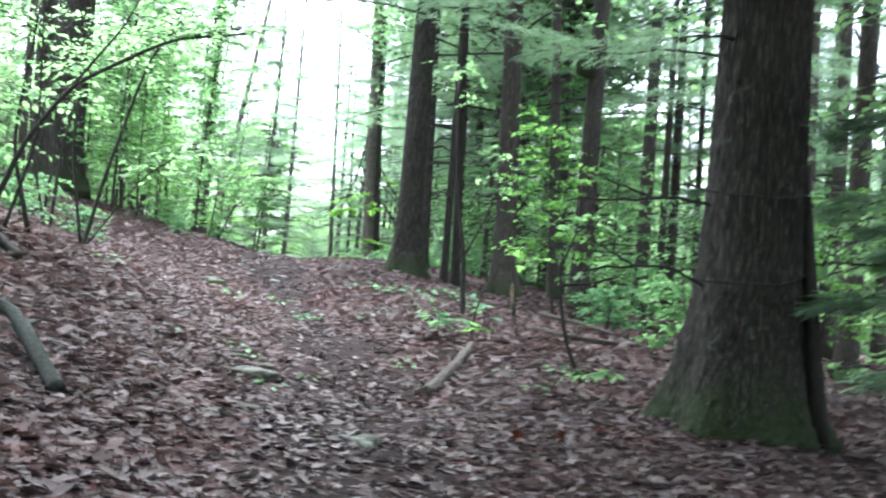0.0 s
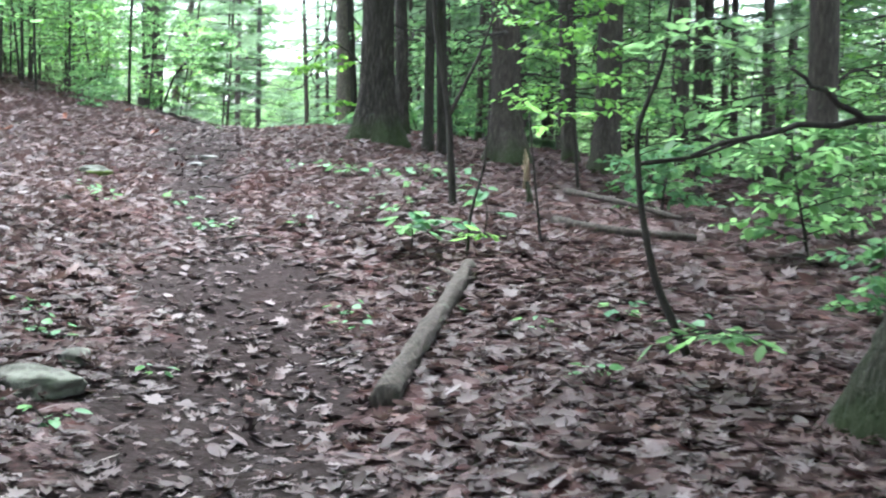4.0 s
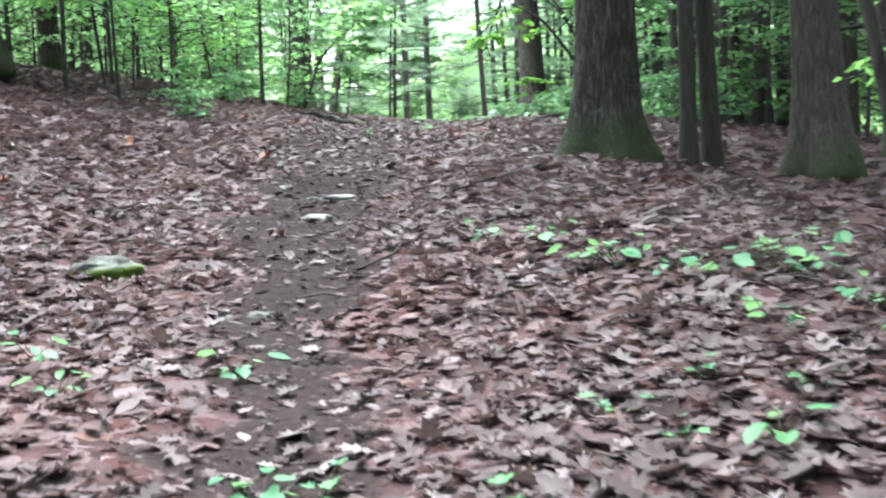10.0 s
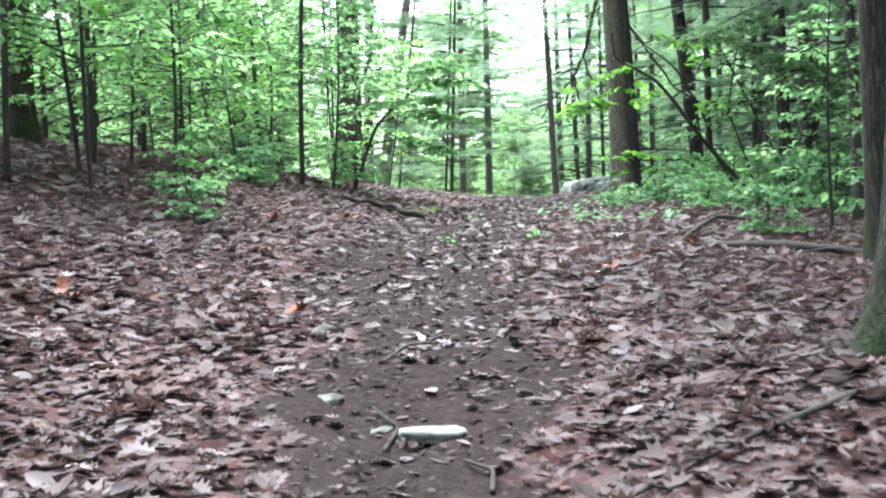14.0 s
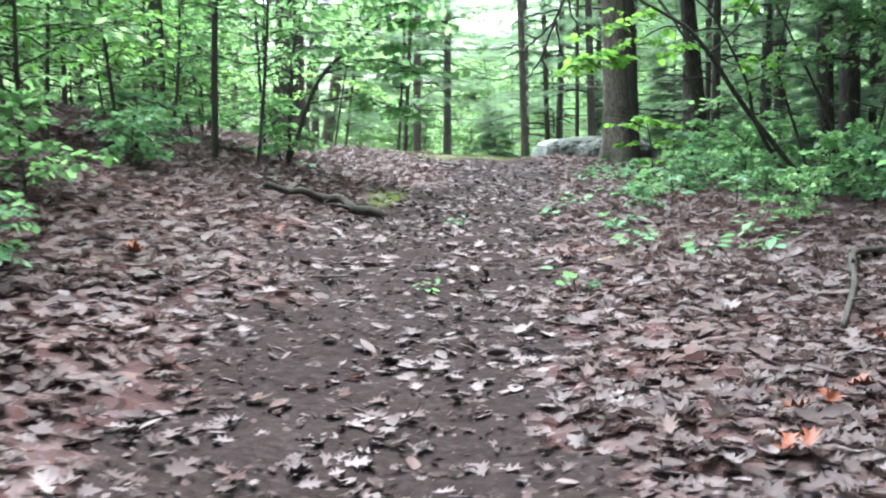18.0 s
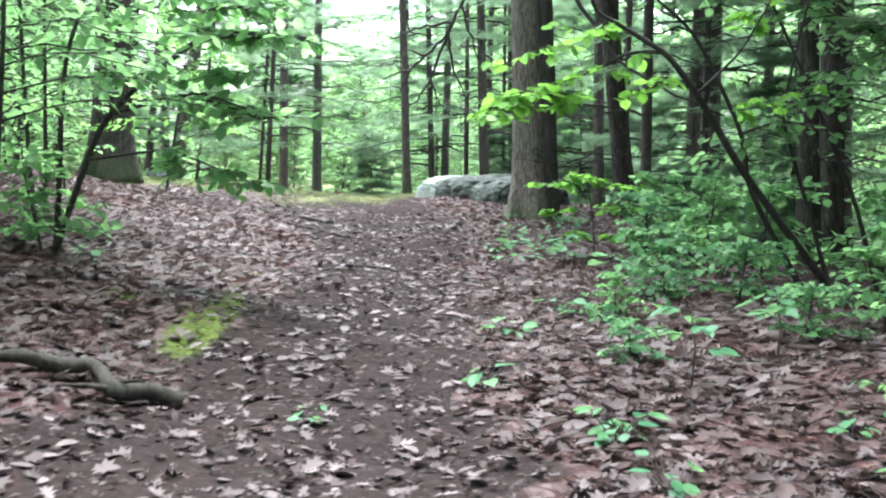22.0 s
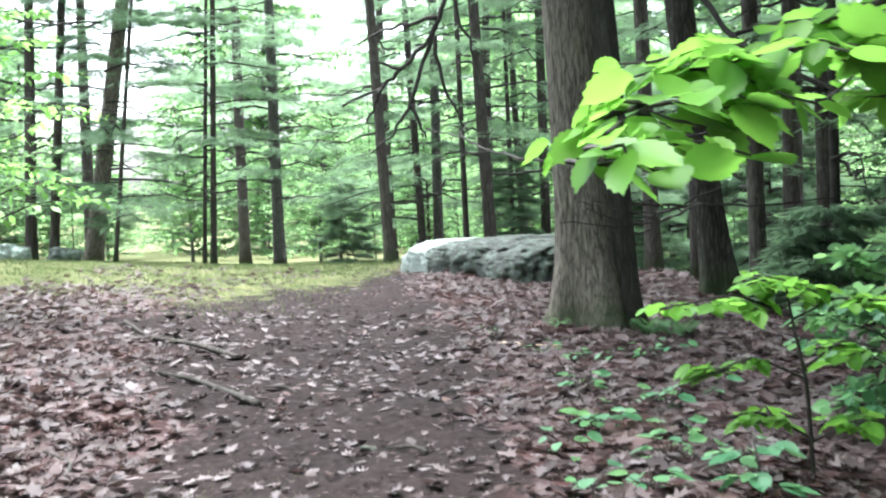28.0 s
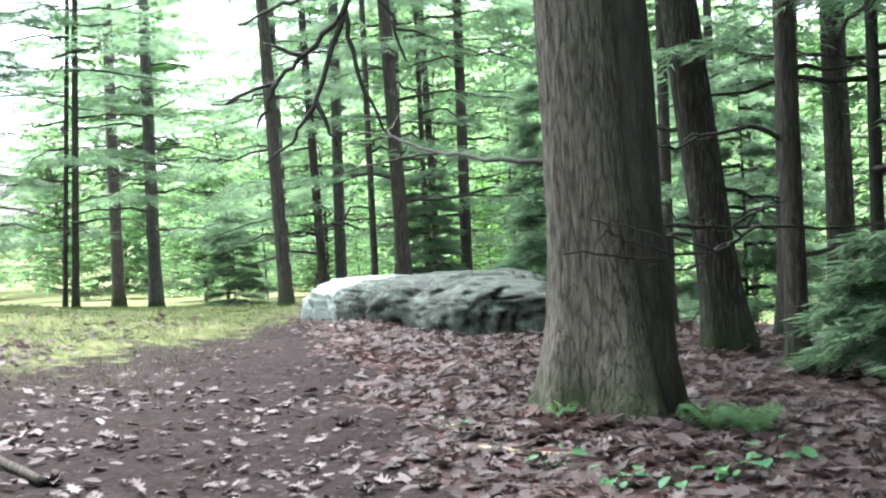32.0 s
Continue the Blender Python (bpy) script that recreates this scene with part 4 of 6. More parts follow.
rng = np.random.default_rng(21)
young = []
for k, (h, sp, nb, per, lf, lim) in enumerate(((4.2, 1.5, 42, 18, 0.12, LEAF_BRIGHT), (3.0, 1.2, 30, 16, 0.105, LEAF_LIME), (5.5, 1.8, 52, 20, 0.125, LEAF_BRIGHT), (2.3, 1.1, 26, 14, 0.1, LEAF_BRIGHT), (3.6, 1.5, 38, 17, 0.105, LEAF_BRIGHT))):
    wood, green = broadleaf(30 + k, h, sp, nb, per, lf, DIAMOND, 0.24, 0.018, (0.05, 0.02), 0.1)
    young.append(sapling_thing((-6.6, -7.4, -6.9, -7.9, -6.3)[k], (29.4, 32.0, 37.2, 31.4, 34.6)[k], wood, green, BARK_THIN, lim, "leafy beech sapling with bright green leaves on the bank", "sapling", "saplings on the bank", 1.3 * k))
for k, (u, y) in enumerate([(-3.4, 27.4), (-4.2, 28.6), (-5.4, 28.0), (-3.6, 30.3), (-4.6, 31.2), (-5.8, 30.4), (-3.4, 32.6), (-4.9, 33.2), (-3.9, 35.6), (-5.2, 36.4), (-3.5, 38.6), (-4.6, 39.4), (-5.6, 40.2),
                            (-3.9, 42.0), (-5.2, 43.0), (-6.2, 44.0), (-3.16, 44.3), (-7.6, 42.5), (-4.4, 25.8), (-6.0, 26.2), (-5.9, 22.4), (-7.2, 20.6), (-6.4, 48.0), (-7.6, 50.0)]):
    put_copy(young[k % 5], float(trail_x(y)) + u + rng.normal(0, 0.15), y, rng.uniform(0, 6.28), rng.uniform(0.75, 1.2))
wood, green = broadleaf(37, 8.5, 2.4, 70, 30, 0.13, DIAMOND, 0.4, 0.036, (0.03, 0.0), 0.2)
beech = sapling_thing(-6.61, 34.15, wood, green, BARK_THIN, LEAF_BRIGHT, "tall slender beech with light green leaves high up", "tree", "slender beeches on the bank", 0.4, name="tree")
for x, y, s in ((-8.0, 36.6, 1.0), (-8.6, 33.5, 1.05), (-7.4, 29.3, 0.85), (-9.6, 37.5, 1.0), (-5.4, 12.2, 0.75), (-6.9, 26.6, 0.75), (-8.3, 22.5, 0.9), (-9.2, 28.4, 1.0), (-14.6, 60.5, 1.1), (-15.5, 54.0, 1.1)):
    put_copy(beech, x, y, rng.uniform(0, 6.28), s)
# the far side of the crest and the slope: more broad-leaved growth
for k in range(34):
    x, y = ((rng.uniform(1.2, 9), rng.uniform(14, 50)) if k < 24 else (rng.uniform(-20, 9), rng.uniform(62, 76)))
    put_copy(young[k % 5], x, y, rng.uniform(0, 6.28), rng.uniform(0.8, 1.3) if k < 24 else rng.uniform(0.9, 1.5))

# hemlock saplings with low boughs
hem = []
for k, (h, sp, n) in enumerate(((1.0, 0.8, 16), (2.6, 1.1, 30))):
    wood, green = conifer_crown(80 + k, h, 0.12, sp, n)
    wood.tube(np.array([(0, 0, -0.05), (0.02, 0, h * 0.5), (0, 0.02, h)]), [0.02, 0.014, 0.004], 6)
    hem.append(sapling_thing((-0.25, 3.6)[k], (45.5, 7.3)[k], wood, green, BARK_THIN, NEEDLE, "young hemlock with flat dark green boughs", "hemlock", "young hemlocks"))
for x, y, s, k in ((0.5, 44.6, 0.7, 0), (0.9, 43.6, 0.8, 1), (2.0, 40.8, 1.2, 1), (1.6, 46.5, 1.2, 1), (-1.0, 54.5, 1.2, 1), (1.0, 53.0, 1.3, 1), (-6.1, 61.6, 0.7, 1), (-2.6, 58.2, 0.8, 1), (0.4, 58.6, 1.3, 1)):
    put_copy(hem[k], x, y, rng.uniform(0, 6.28), s)


def shrub(name, lines, radius, leaf, leaf_size, label, category, leafy, per=30, spread=0.25, shape=OVAL, seed=0, bark=BARK_THIN, flat=0.28, droop=0.25, single=False):
    """A shrub of bent stems; leafy names the stretches of stem that bear leaves."""
    rng = np.random.default_rng(seed)
    x, y = lines[0][0][:2]
    t = thing(name, x, y, label, category)
    base = np.array(t.location)
    for k, line in enumerate(lines):
        p = np.array(line, float) - base
        if k == 0:
            p[0, 2] -= 0.08
        s = np.linspace(0, 1, 5 * len(p))
        q = np.stack([np.interp(s, np.linspace(0, 1, len(p)), p[:, c]) for c in range(3)], 1)
        for _ in range(2):
            q[1:-1] = (q[:-2] + 2 * q[1:-1] + q[2:]) / 4
        w = Soup().tube(q, radius[k] * (1 - 0.7 * s) + 0.002, 7)
        part("stem", w.mesh("stem", bark, True), t)
    green, twig = Soup(), Soup()
    for line in leafy:
        p = np.array(line, float) - base
        for i in range(per):
            f = rng.random()
            st = np.array([np.interp(f, np.linspace(0, 1, len(p)), p[:, c]) for c in range(3)])
            q = limb(twig, st, rng.uniform(0, 6.28), spread * rng.uniform(0.5, 1.3), rng.uniform(-0.15, 0.25), 0.004, rng, 0.15, 5, 3)
            n = rng.integers(4, 7)
            pos = np.stack([np.interp(np.linspace(0.25, 1, n), np.linspace(0, 1, 5), q[:, c]) for c in range(3)], 1)
            d = q[-1] - q[0]
            yaw = math.atan2(d[1], d[0]) + np.where(np.arange(n) % 2, 1, -1) * rng.uniform(0.2, 1.1, n)
            pitch, roll, size = rng.normal(-droop, flat, n), rng.normal(0, flat, n), leaf_size * rng.uniform(0.6, 1.2, n)
            if single:
                for j in range(n):
                    leaf_part(single[j % 3], t, pos[j], yaw[j], pitch[j], roll[j], size[j])
            else:
                green.leaves(shape, pos, yaw, pitch, roll, size, rng.normal(0.1, 0.2, n))
    tagged(part("twig", twig.mesh("twig", bark), t), kind="stuff")
    if not single:
        part("foliage", green.mesh("foliage", leaf), t)
    return t


wood, green = conifer_crown(86, 3.4, 1.1, 1.75, 12)
wood.tube(np.array([(0, 0, -0.05), (0.03, 0, 1.7), (0, 0.03, 3.5)]), [0.04, 0.03, 0.006], 8)
sapling_thing(3.95, 9.9, wood, green, BARK_THIN, NEEDLE, "slim hemlock with sparse feathery boughs beside the oak", "hemlock", "young hemlocks", 0.6)

# the hazel that leans over the trail
main = [(-0.05, 37.4, 2.62), (-1.17, 36.8, 3.83), (-1.59, 36.5, 4.43), (-1.84, 36.4, 4.72), (-2.14, 36.4, 4.9), (-2.41, 36.3, 5.03), (-2.45, 36.2, 5.4)]
second = [(-0.35, 37.6, 2.6), (-1.0, 37.4, 3.69), (-1.08, 37.3, 4.15), (-1.51, 37.1, 4.94), (-2.12, 36.9, 5.41)]
tip = [(-1.84, 36.4, 4.72), (-2.1, 36.4, 4.74), (-2.45, 36.4, 4.56), (-2.75, 36.4, 4.46), (-2.98, 36.35, 4.38), (-3.2, 36.3, 4.26)]
third = [(-0.2, 37.5, 2.6), (-0.5, 37.5, 3.6), (-0.75, 37.4, 4.3), (-0.6, 37.2, 5.2)]
shrub("hazel", [main, second, third, tip, [(-1.59, 36.5, 4.43), (-1.25, 36.6, 4.75), (-1.0, 36.6, 5.2)], [(-1.08, 37.3, 4.15), (-0.8, 37.2, 4.25), (-0.45, 37.0, 4.2)]], [0.032, 0.026, 0.022, 0.008, 0.012, 0.01], LEAF_LIME, 0.1,
      "leaning hazel shrub with dark bent stems and lime-green leaves", "shrub", [tip[1:], tip[2:], tip[3:], [(-2.14, 36.4, 4.9), (-2.6, 36.3, 4.8), (-2.8, 36.2, 4.65)], [(-2.3, 36.4, 4.95), (-2.8, 36.3, 4.75), (-3.0, 36.3, 4.6)], [(-1.7, 36.4, 4.6), (-2.2, 36.3, 4.4), (-2.5, 36.3, 4.35)], [(-2.1, 36.35, 4.7), (-2.5, 36.3, 4.4), (-2.75, 36.3, 4.24)], [(-2.2, 36.3, 4.6), (-2.65, 36.3, 4.4), (-2.95, 36.3, 4.4)], [(-1.5, 37.0, 5.3), (-2.0, 36.8, 5.5)], [(-3.0, 36.25, 4.38), (-3.3, 36.12, 4.2)], [(-1.2, 36.6, 4.9), (-1.0, 36.5, 5.3)], [(-1.3, 36.8, 4.3), (-0.6, 36.8, 4.5)]], 8, 0.22, HAZEL, 5, BARK_THIN, 0.35, 0.4, leaf_meshes(HAZEL, LEAF_SPRAY))
# the darker canopy leaf puts the shade on this hazel into its colour
shrub("hazel", [[(0.35, 38.0, 2.6), (0.0, 37.8, 3.6), (-0.5, 37.6, 4.6), (-0.9, 37.5, 5.4)], [(0.3, 38.1, 2.6), (0.6, 37.9, 3.8), (0.8, 37.7, 5.0)]], [0.024, 0.022], LEAF_FAR, 0.1, "shaded hazel shrub with many green leaves beside the trail", "shrub",
      [[(-1.2, 37.3, 3.9), (-0.4, 37.3, 4.5), (0.2, 37.4, 5.2)], [(-0.9, 37.5, 5.4), (0.6, 37.8, 4.8)], [(0.8, 37.7, 5.0), (0.9, 38.0, 3.6)], [(-1.5, 37.6, 5.3), (-0.2, 37.5, 5.7)]], 75, 0.5, ROUND, 6, BARK_THIN, 0.4, 0.4)
shrub("sapling", [[(-6.3, 35.8, 3.25), (-5.9, 35.7, 4.2), (-5.1, 35.5, 4.8), (-4.35, 35.3, 4.72)], [(-6.3, 35.9, 3.25), (-6.2, 35.8, 4.6), (-5.8, 35.7, 5.6)], [(-5.9, 35.7, 4.2), (-5.2, 35.5, 4.38), (-4.6, 35.4, 4.18)],
                  [(-6.0, 35.7, 3.9), (-5.4, 35.6, 3.98), (-4.8, 35.5, 3.75)]], [0.026, 0.024, 0.012, 0.01], LEAF_BRIGHT, 0.1, "leafy sapling leaning from the bank over the trail", "sapling",
      [[(-5.2, 35.5, 4.78), (-4.35, 35.3, 4.7)], [(-5.3, 35.5, 4.36), (-4.6, 35.4, 4.17)], [(-5.5, 35.6, 3.96), (-4.8, 35.5, 3.74)], [(-6.0, 35.8, 4.4), (-5.6, 35.6, 5.6)], [(-5.5, 35.6, 5.0), (-4.6, 35.4, 5.1)], [(-5.8, 35.7, 4.9), (-4.7, 35.4, 4.95)], [(-5.8, 35.7, 4.5), (-4.8, 35.5, 4.5)]], 32, 0.32, HAZEL, 15, BARK_THIN, 0.4, 0.5)
# the lime-green sapling with tiers of leaves beside the hazel
shrub("sapling", [[(-2.11, 39.02, 2.92), (-2.13, 39.0, 3.34), (-2.18, 39.02, 3.61), (-2.2, 39.02, 3.76)], [(-2.18, 39.02, 3.61), (-2.42, 38.95, 3.72), (-2.72, 38.9, 3.67)], [(-2.17, 39.02, 3.6), (-2.0, 39.0, 3.68), (-1.8, 38.95, 3.66)],
                  [(-2.14, 39.02, 3.36), (-2.35, 38.95, 3.47), (-2.62, 38.9, 3.38)], [(-2.14, 39.02, 3.4), (-1.95, 39.1, 3.5), (-1.78, 39.1, 3.44)], [(-2.12, 39.02, 3.12), (-2.3, 39.1, 3.22), (-2.45, 39.1, 3.2)], [(-2.12, 39.02, 3.1), (-1.95, 38.95, 3.2), (-1.85, 38.95, 3.18)]],
      [0.008, 0.004, 0.004, 0.004, 0.004, 0.004, 0.004], LEAF_LIME, 0.085, "slim sapling with tiers of toothed lime-green leaves", "sapling",
      [[(-2.3, 38.98, 3.68), (-2.7, 38.9, 3.67)], [(-2.05, 39.0, 3.68), (-1.8, 38.95, 3.66)], [(-2.3, 38.95, 3.46), (-2.62, 38.9, 3.38)], [(-2.0, 39.1, 3.48), (-1.78, 39.1, 3.44)], [(-2.25, 39.1, 3.2), (-2.45, 39.1, 3.2)], [(-2.0, 38.95, 3.18), (-1.85, 38.95, 3.18)], [(-2.2, 39.02, 3.74), (-2.3, 39.0, 3.78)]],
      9, 0.14, HAZEL, 25, BARK_THIN, 0.25, 0.4, leaf_meshes(HAZEL, LEAF_SPRAY))
# low bushes along the edge of the trail
low = []
for k, (h, sp, nb, per, lf) in enumerate(((0.85, 0.7, 20, 12, 0.08), (0.65, 0.65, 18, 11, 0.085), (0.9, 0.8, 20, 12, 0.085))):
    wood, green = broadleaf(70 + k, h, sp, nb, per, lf, HAZEL, 0.15, 0.012, (0.1, 0.05), 0.05, 0.42)
    low.append(sapling_thing((-1.2, -1.5, -0.6)[k], (40.7, 39.9, 41.2)[k], wood, green, BARK_THIN, (LEAF_BRIGHT, LEAF_COOL, LEAF_BRIGHT)[k], "low leafy bush with bright green leaves at the trail's edge", "bush", "bushes at the trail's edge", 0.7 * k, name="bush"))
put_copy(young[3], -0.35, 28.8, 0.6, 0.9)
put_copy(young[3], 0.5, 30.2, 2.6, 0.9)
TRAIL_BUSHES = ((-0.95, 28.1, 0.7), (-1.2, 38.7, 0.7), (-1.7, 37.3, 0.8), (-0.9, 40.0, 0.9), (-1.2, 36.6, 0.8), (-0.7, 38.2, 1.1), (-1.85, 36.2, 0.55), (-2.3, 35.3, 0.4), (-1.2, 34.6, 0.6),
    (-0.5, 35.3, 0.9), (-2.4, 33.7, 0.42), (-1.3, 32.0, 0.5), (0.2, 36.3, 1.3), (0.6, 39.0, 1.2), (0.3, 33.5, 1.2), (0.8, 31.5, 1.3), (0.4, 29.0, 1.1), (1.6, 34.0, 1.5))
WOOD_BUSHES = ((-6.6, 31.8, 0.8), (-6.3, 35.6, 0.9), (-7.0, 33.0, 0.9), (-6.2, 29.0, 0.8), (-5.6, 27.2, 0.6), (-7.6, 36.5, 1.0), (2.4, 18.2, 1.1), (3.2, 16.0, 1.2),
    (2.6, 20.6, 1.0), (4.4, 18.6, 1.4), (3.0, 13.4, 0.9), (3.6, 22.2, 1.3), (-5.2, 18.6, 0.8), (-5.6, 16.4, 0.9), (-4.9, 14.8, 0.7), (-4.7, 12.9, 0.6), (-6.5, 20.5, 1.0))
for k, (x, y, s) in enumerate(TRAIL_BUSHES + WOOD_BUSHES):
    put_copy(low[0 if k in (1, 7, 9, 15, 21, 27) else 1 + k % 2], x, y, rng.uniform(0, 6.28), s)

# bent stems on the bank near the start
shrub("witch_hazel", [[(-4.34, 12.1, 2.16), (-4.0, 12.1, 2.96), (-3.59, 12.1, 3.52), (-2.7, 12.1, 4.01), (-1.93, 12.1, 4.12)], [(-4.12, 12.8, 2.1), (-4.36, 12.8, 3.0), (-4.2, 12.8, 4.44)], [(-4.3, 12.4, 2.1), (-4.5, 12.4, 3.2), (-4.9, 12.4, 4.3)],
                      [(-4.2, 12.3, 2.1), (-3.95, 12.3, 3.0), (-4.0, 12.3, 4.2)], [(-3.59, 12.1, 3.52), (-3.2, 12.2, 4.1), (-3.0, 12.3, 4.6)]], [0.03, 0.026, 0.022, 0.018, 0.012], LEAF_BRIGHT, 0.1, "clump of dark bent stems with sparse bright leaves", "shrub",
      [[(-2.7, 12.1, 4.01), (-1.93, 12.1, 4.2)], [(-4.2, 12.8, 4.0), (-4.6, 12.6, 4.4)], [(-3.2, 12.2, 4.1), (-2.6, 12.4, 4.7)], [(-4.5, 12.4, 3.2), (-4.9, 12.4, 4.3)], [(-4.2, 12.5, 3.6), (-2.2, 12.6, 4.6)], [(-4.4, 13.2, 3.4), (-3.0, 13.4, 4.5)]], 30, 0.5, OVAL, 7)
shrub("witch_hazel", [[(-4.03, 14.4, 2.08), (-3.84, 14.4, 2.86), (-3.45, 14.4, 4.24), (-3.08, 14.4, 4.75)], [(-4.1, 14.6, 2.1), (-4.3, 14.6, 3.2), (-4.2, 14.6, 4.6)], [(-4.0, 14.5, 2.1), (-3.5, 14.7, 2.9), (-2.9, 14.9, 3.4)]], [0.026, 0.02, 0.012], LEAF_BRIGHT, 0.1,
      "slender bent stems with green leaves on the bank", "shrub", [[(-3.45, 14.4, 4.24), (-3.0, 14.4, 4.8)], [(-3.5, 14.7, 2.9), (-2.9, 14.9, 3.4)], [(-4.2, 14.6, 4.0), (-4.3, 14.9, 4.8)], [(-4.4, 14.8, 3.6), (-3.0, 15.0, 5.0)]], 30, 0.5, OVAL, 8)
shrub("witch_hazel", [[(-4.81, 15.7, 2.24), (-4.75, 15.7, 3.2), (-4.5, 15.7, 4.6)], [(-5.19, 16.6, 2.3), (-5.1, 16.6, 3.3), (-5.2, 16.6, 5.0)], [(-4.9, 15.9, 2.2), (-5.2, 15.9, 3.4), (-5.3, 15.9, 4.6)]], [0.024, 0.024, 0.016], LEAF_BRIGHT, 0.1,
      "upright dark stems with green leaves on the bank", "shrub", [[(-4.5, 15.7, 4.0), (-4.3, 15.9, 5.2)], [(-5.1, 16.6, 3.6), (-5.2, 16.6, 5.2)]], 26, 0.45, DIAMOND, 9)
# thin saplings beside the fallen log
shrub("sapling", [[(0.32, 16.2, 1.6), (0.29, 16.2, 2.0), (0.27, 16.2, 2.39), (0.17, 16.2, 2.92), (0.1, 16.2, 3.6), (0.05, 16.3, 4.6)], [(0.27, 16.2, 2.34), (0.4, 16.2, 2.61), (0.54, 16.2, 2.9), (0.7, 16.2, 3.4)]], [0.034, 0.018], LEAF_BRIGHT, 0.09,
      "thin forked sapling with smooth dark bark", "sapling", [[(0.05, 16.3, 4.2), (0.1, 16.3, 5.0)], [(0.6, 16.2, 3.2), (0.75, 16.2, 3.8)]], 16, 0.4, DIAMOND, 10)
shrub("sapling", [[(1.29, 11.25, 1.16), (1.14, 11.25, 1.4), (1.07, 11.25, 1.73), (1.04, 11.25, 2.07), (1.16, 11.25, 2.36), (1.2, 11.25, 2.8)], [(1.07, 11.4, 1.92), (1.36, 11.4, 1.96), (1.63, 11.4, 2.06)]], [0.018, 0.01], LEAF_BRIGHT, 0.1,
      "thin crooked sapling with a few broad leaves", "sapling", [[(1.3, 11.4, 2.0), (1.8, 11.4, 2.3)], [(1.16, 11.25, 2.4), (1.5, 11.3, 2.6)], [(1.3, 11.2, 1.2), (1.7, 11.1, 1.2)]], 9, 0.3, OVAL, 11)
shrub("sapling", [[(0.38, 14.2, 1.32), (0.4, 14.2, 1.6), (0.5, 14.2, 1.95), (0.52, 14.2, 2.3)], [(0.9, 14.4, 1.35), (0.85, 14.4, 1.8), (0.8, 14.4, 2.3)]], [0.012, 0.01], LEAF_LIME, 0.1, "spindly sapling with a few drooping leaves", "sapling",
      [[(0.4, 14.2, 1.5), (0.6, 14.1, 1.45)], [(0.8, 14.4, 2.2), (1.0, 14.4, 2.3)]], 4, 0.2, OVAL, 12)

# seedlings and single green leaves on the floor
seed = []
for k in range(4):
    r2 = np.random.default_rng(90 + k)
    leaf_shapes = leaf_meshes(HAZEL if k else MAPLE, LEAF_FLOOR)
    pieces = []
    for i in range((5, 7, 9, 12)[k]):
        az, ln = i * 2.4 + r2.normal(0, 0.3), r2.uniform(0.03, 0.13)
        wood = Soup()
        q = limb(wood, np.array([0, 0, -0.01]), az, ln, r2.uniform(0.5, 1.5), 0.0022, r2, 0.1, 4, 3)
        pieces.append((wood.mesh("stalk", BARK_THIN), leaf_shapes[i % 3], q[-1], az + r2.normal(0, 0.3), r2.normal(-0.22, 0.22), r2.normal(0, 0.28), r2.uniform(0.055, 0.11)))
    seed.append(pieces)


def seedling(x, y, k, s):
    t = thing("seedling", x, y, "small green seedling growing through the leaf litter", "seedling", "seedlings in the litter")
    for stalk, leaf, *place in seed[k]:
        part("stalk", stalk, t)
        leaf_part(leaf, t, *place)
    s = min(s, 1.0 + 0.3 * (s - 1.0)) * (0.7 if y < 14 else 0.9)
    t.scale, t.rotation_euler = (s, s, s), (0, 0, rng.uniform(0, 6.28))


KNOLL_SEEDLINGS = ((-1.3, 19.31, 2, 0.9), (-0.93, 18.82, 3, 1.1), (-0.6, 18.18, 3, 1.4), (-0.72, 18.3, 1, 1.0), (-0.33, 17.76, 2, 1.0), (-0.12, 17.67, 1, 1.0), (0.13, 17.89, 3, 1.3),
    (0.22, 17.7, 3, 1.2), (0.4, 18.57, 1, 1.1), (0.38, 17.22, 2, 1.0), (-0.01, 16.88, 1, 0.9), (0.52, 16.82, 2, 1.0), (-0.32, 16.35, 0, 0.9), (0.03, 16.18, 0, 0.7),
    (-0.6, 16.14, 0, 0.8), (-0.41, 15.83, 0, 0.8), (-0.14, 15.77, 1, 1.0))
TRAIL_SEEDLINGS = ((-2.75, 39.14, 3, 1.0), (-2.98, 39.21, 2, 1.0), (-2.36, 39.34, 3, 1.1), (-2.49, 40.02, 3, 1.0), (-2.8, 40.21, 3, 1.1), (-2.16, 41.07, 2, 1.1), (-1.43, 40.68, 3, 1.2), (-3.05, 39.8, 1, 0.9), (-2.6, 39.6, 3, 1.0), (-2.07, 16.98, 2, 1.0), (-2.59, 16.47, 2, 0.9), (-2.84, 16.85, 1, 0.9), (-1.65, 15.7, 3, 0.9), (-1.46, 15.75, 0, 1.3), (-0.87, 15.33, 0, 1.7), (-2.55, 30.61, 3, 1.3),
    (-2.92, 28.74, 1, 1.6), (-2.13, 30.03, 3, 1.5), (-1.78, 30.45, 2, 1.3), (-1.71, 30.05, 1, 1.3), (-1.65, 31.37, 1, 1.3), (-2.66, 31.99, 3, 1.4), (-3.21, 32.98, 1, 1.3),
    (-3.74, 28.64, 2, 0.7), (-1.65, 32.03, 2, 1.2))
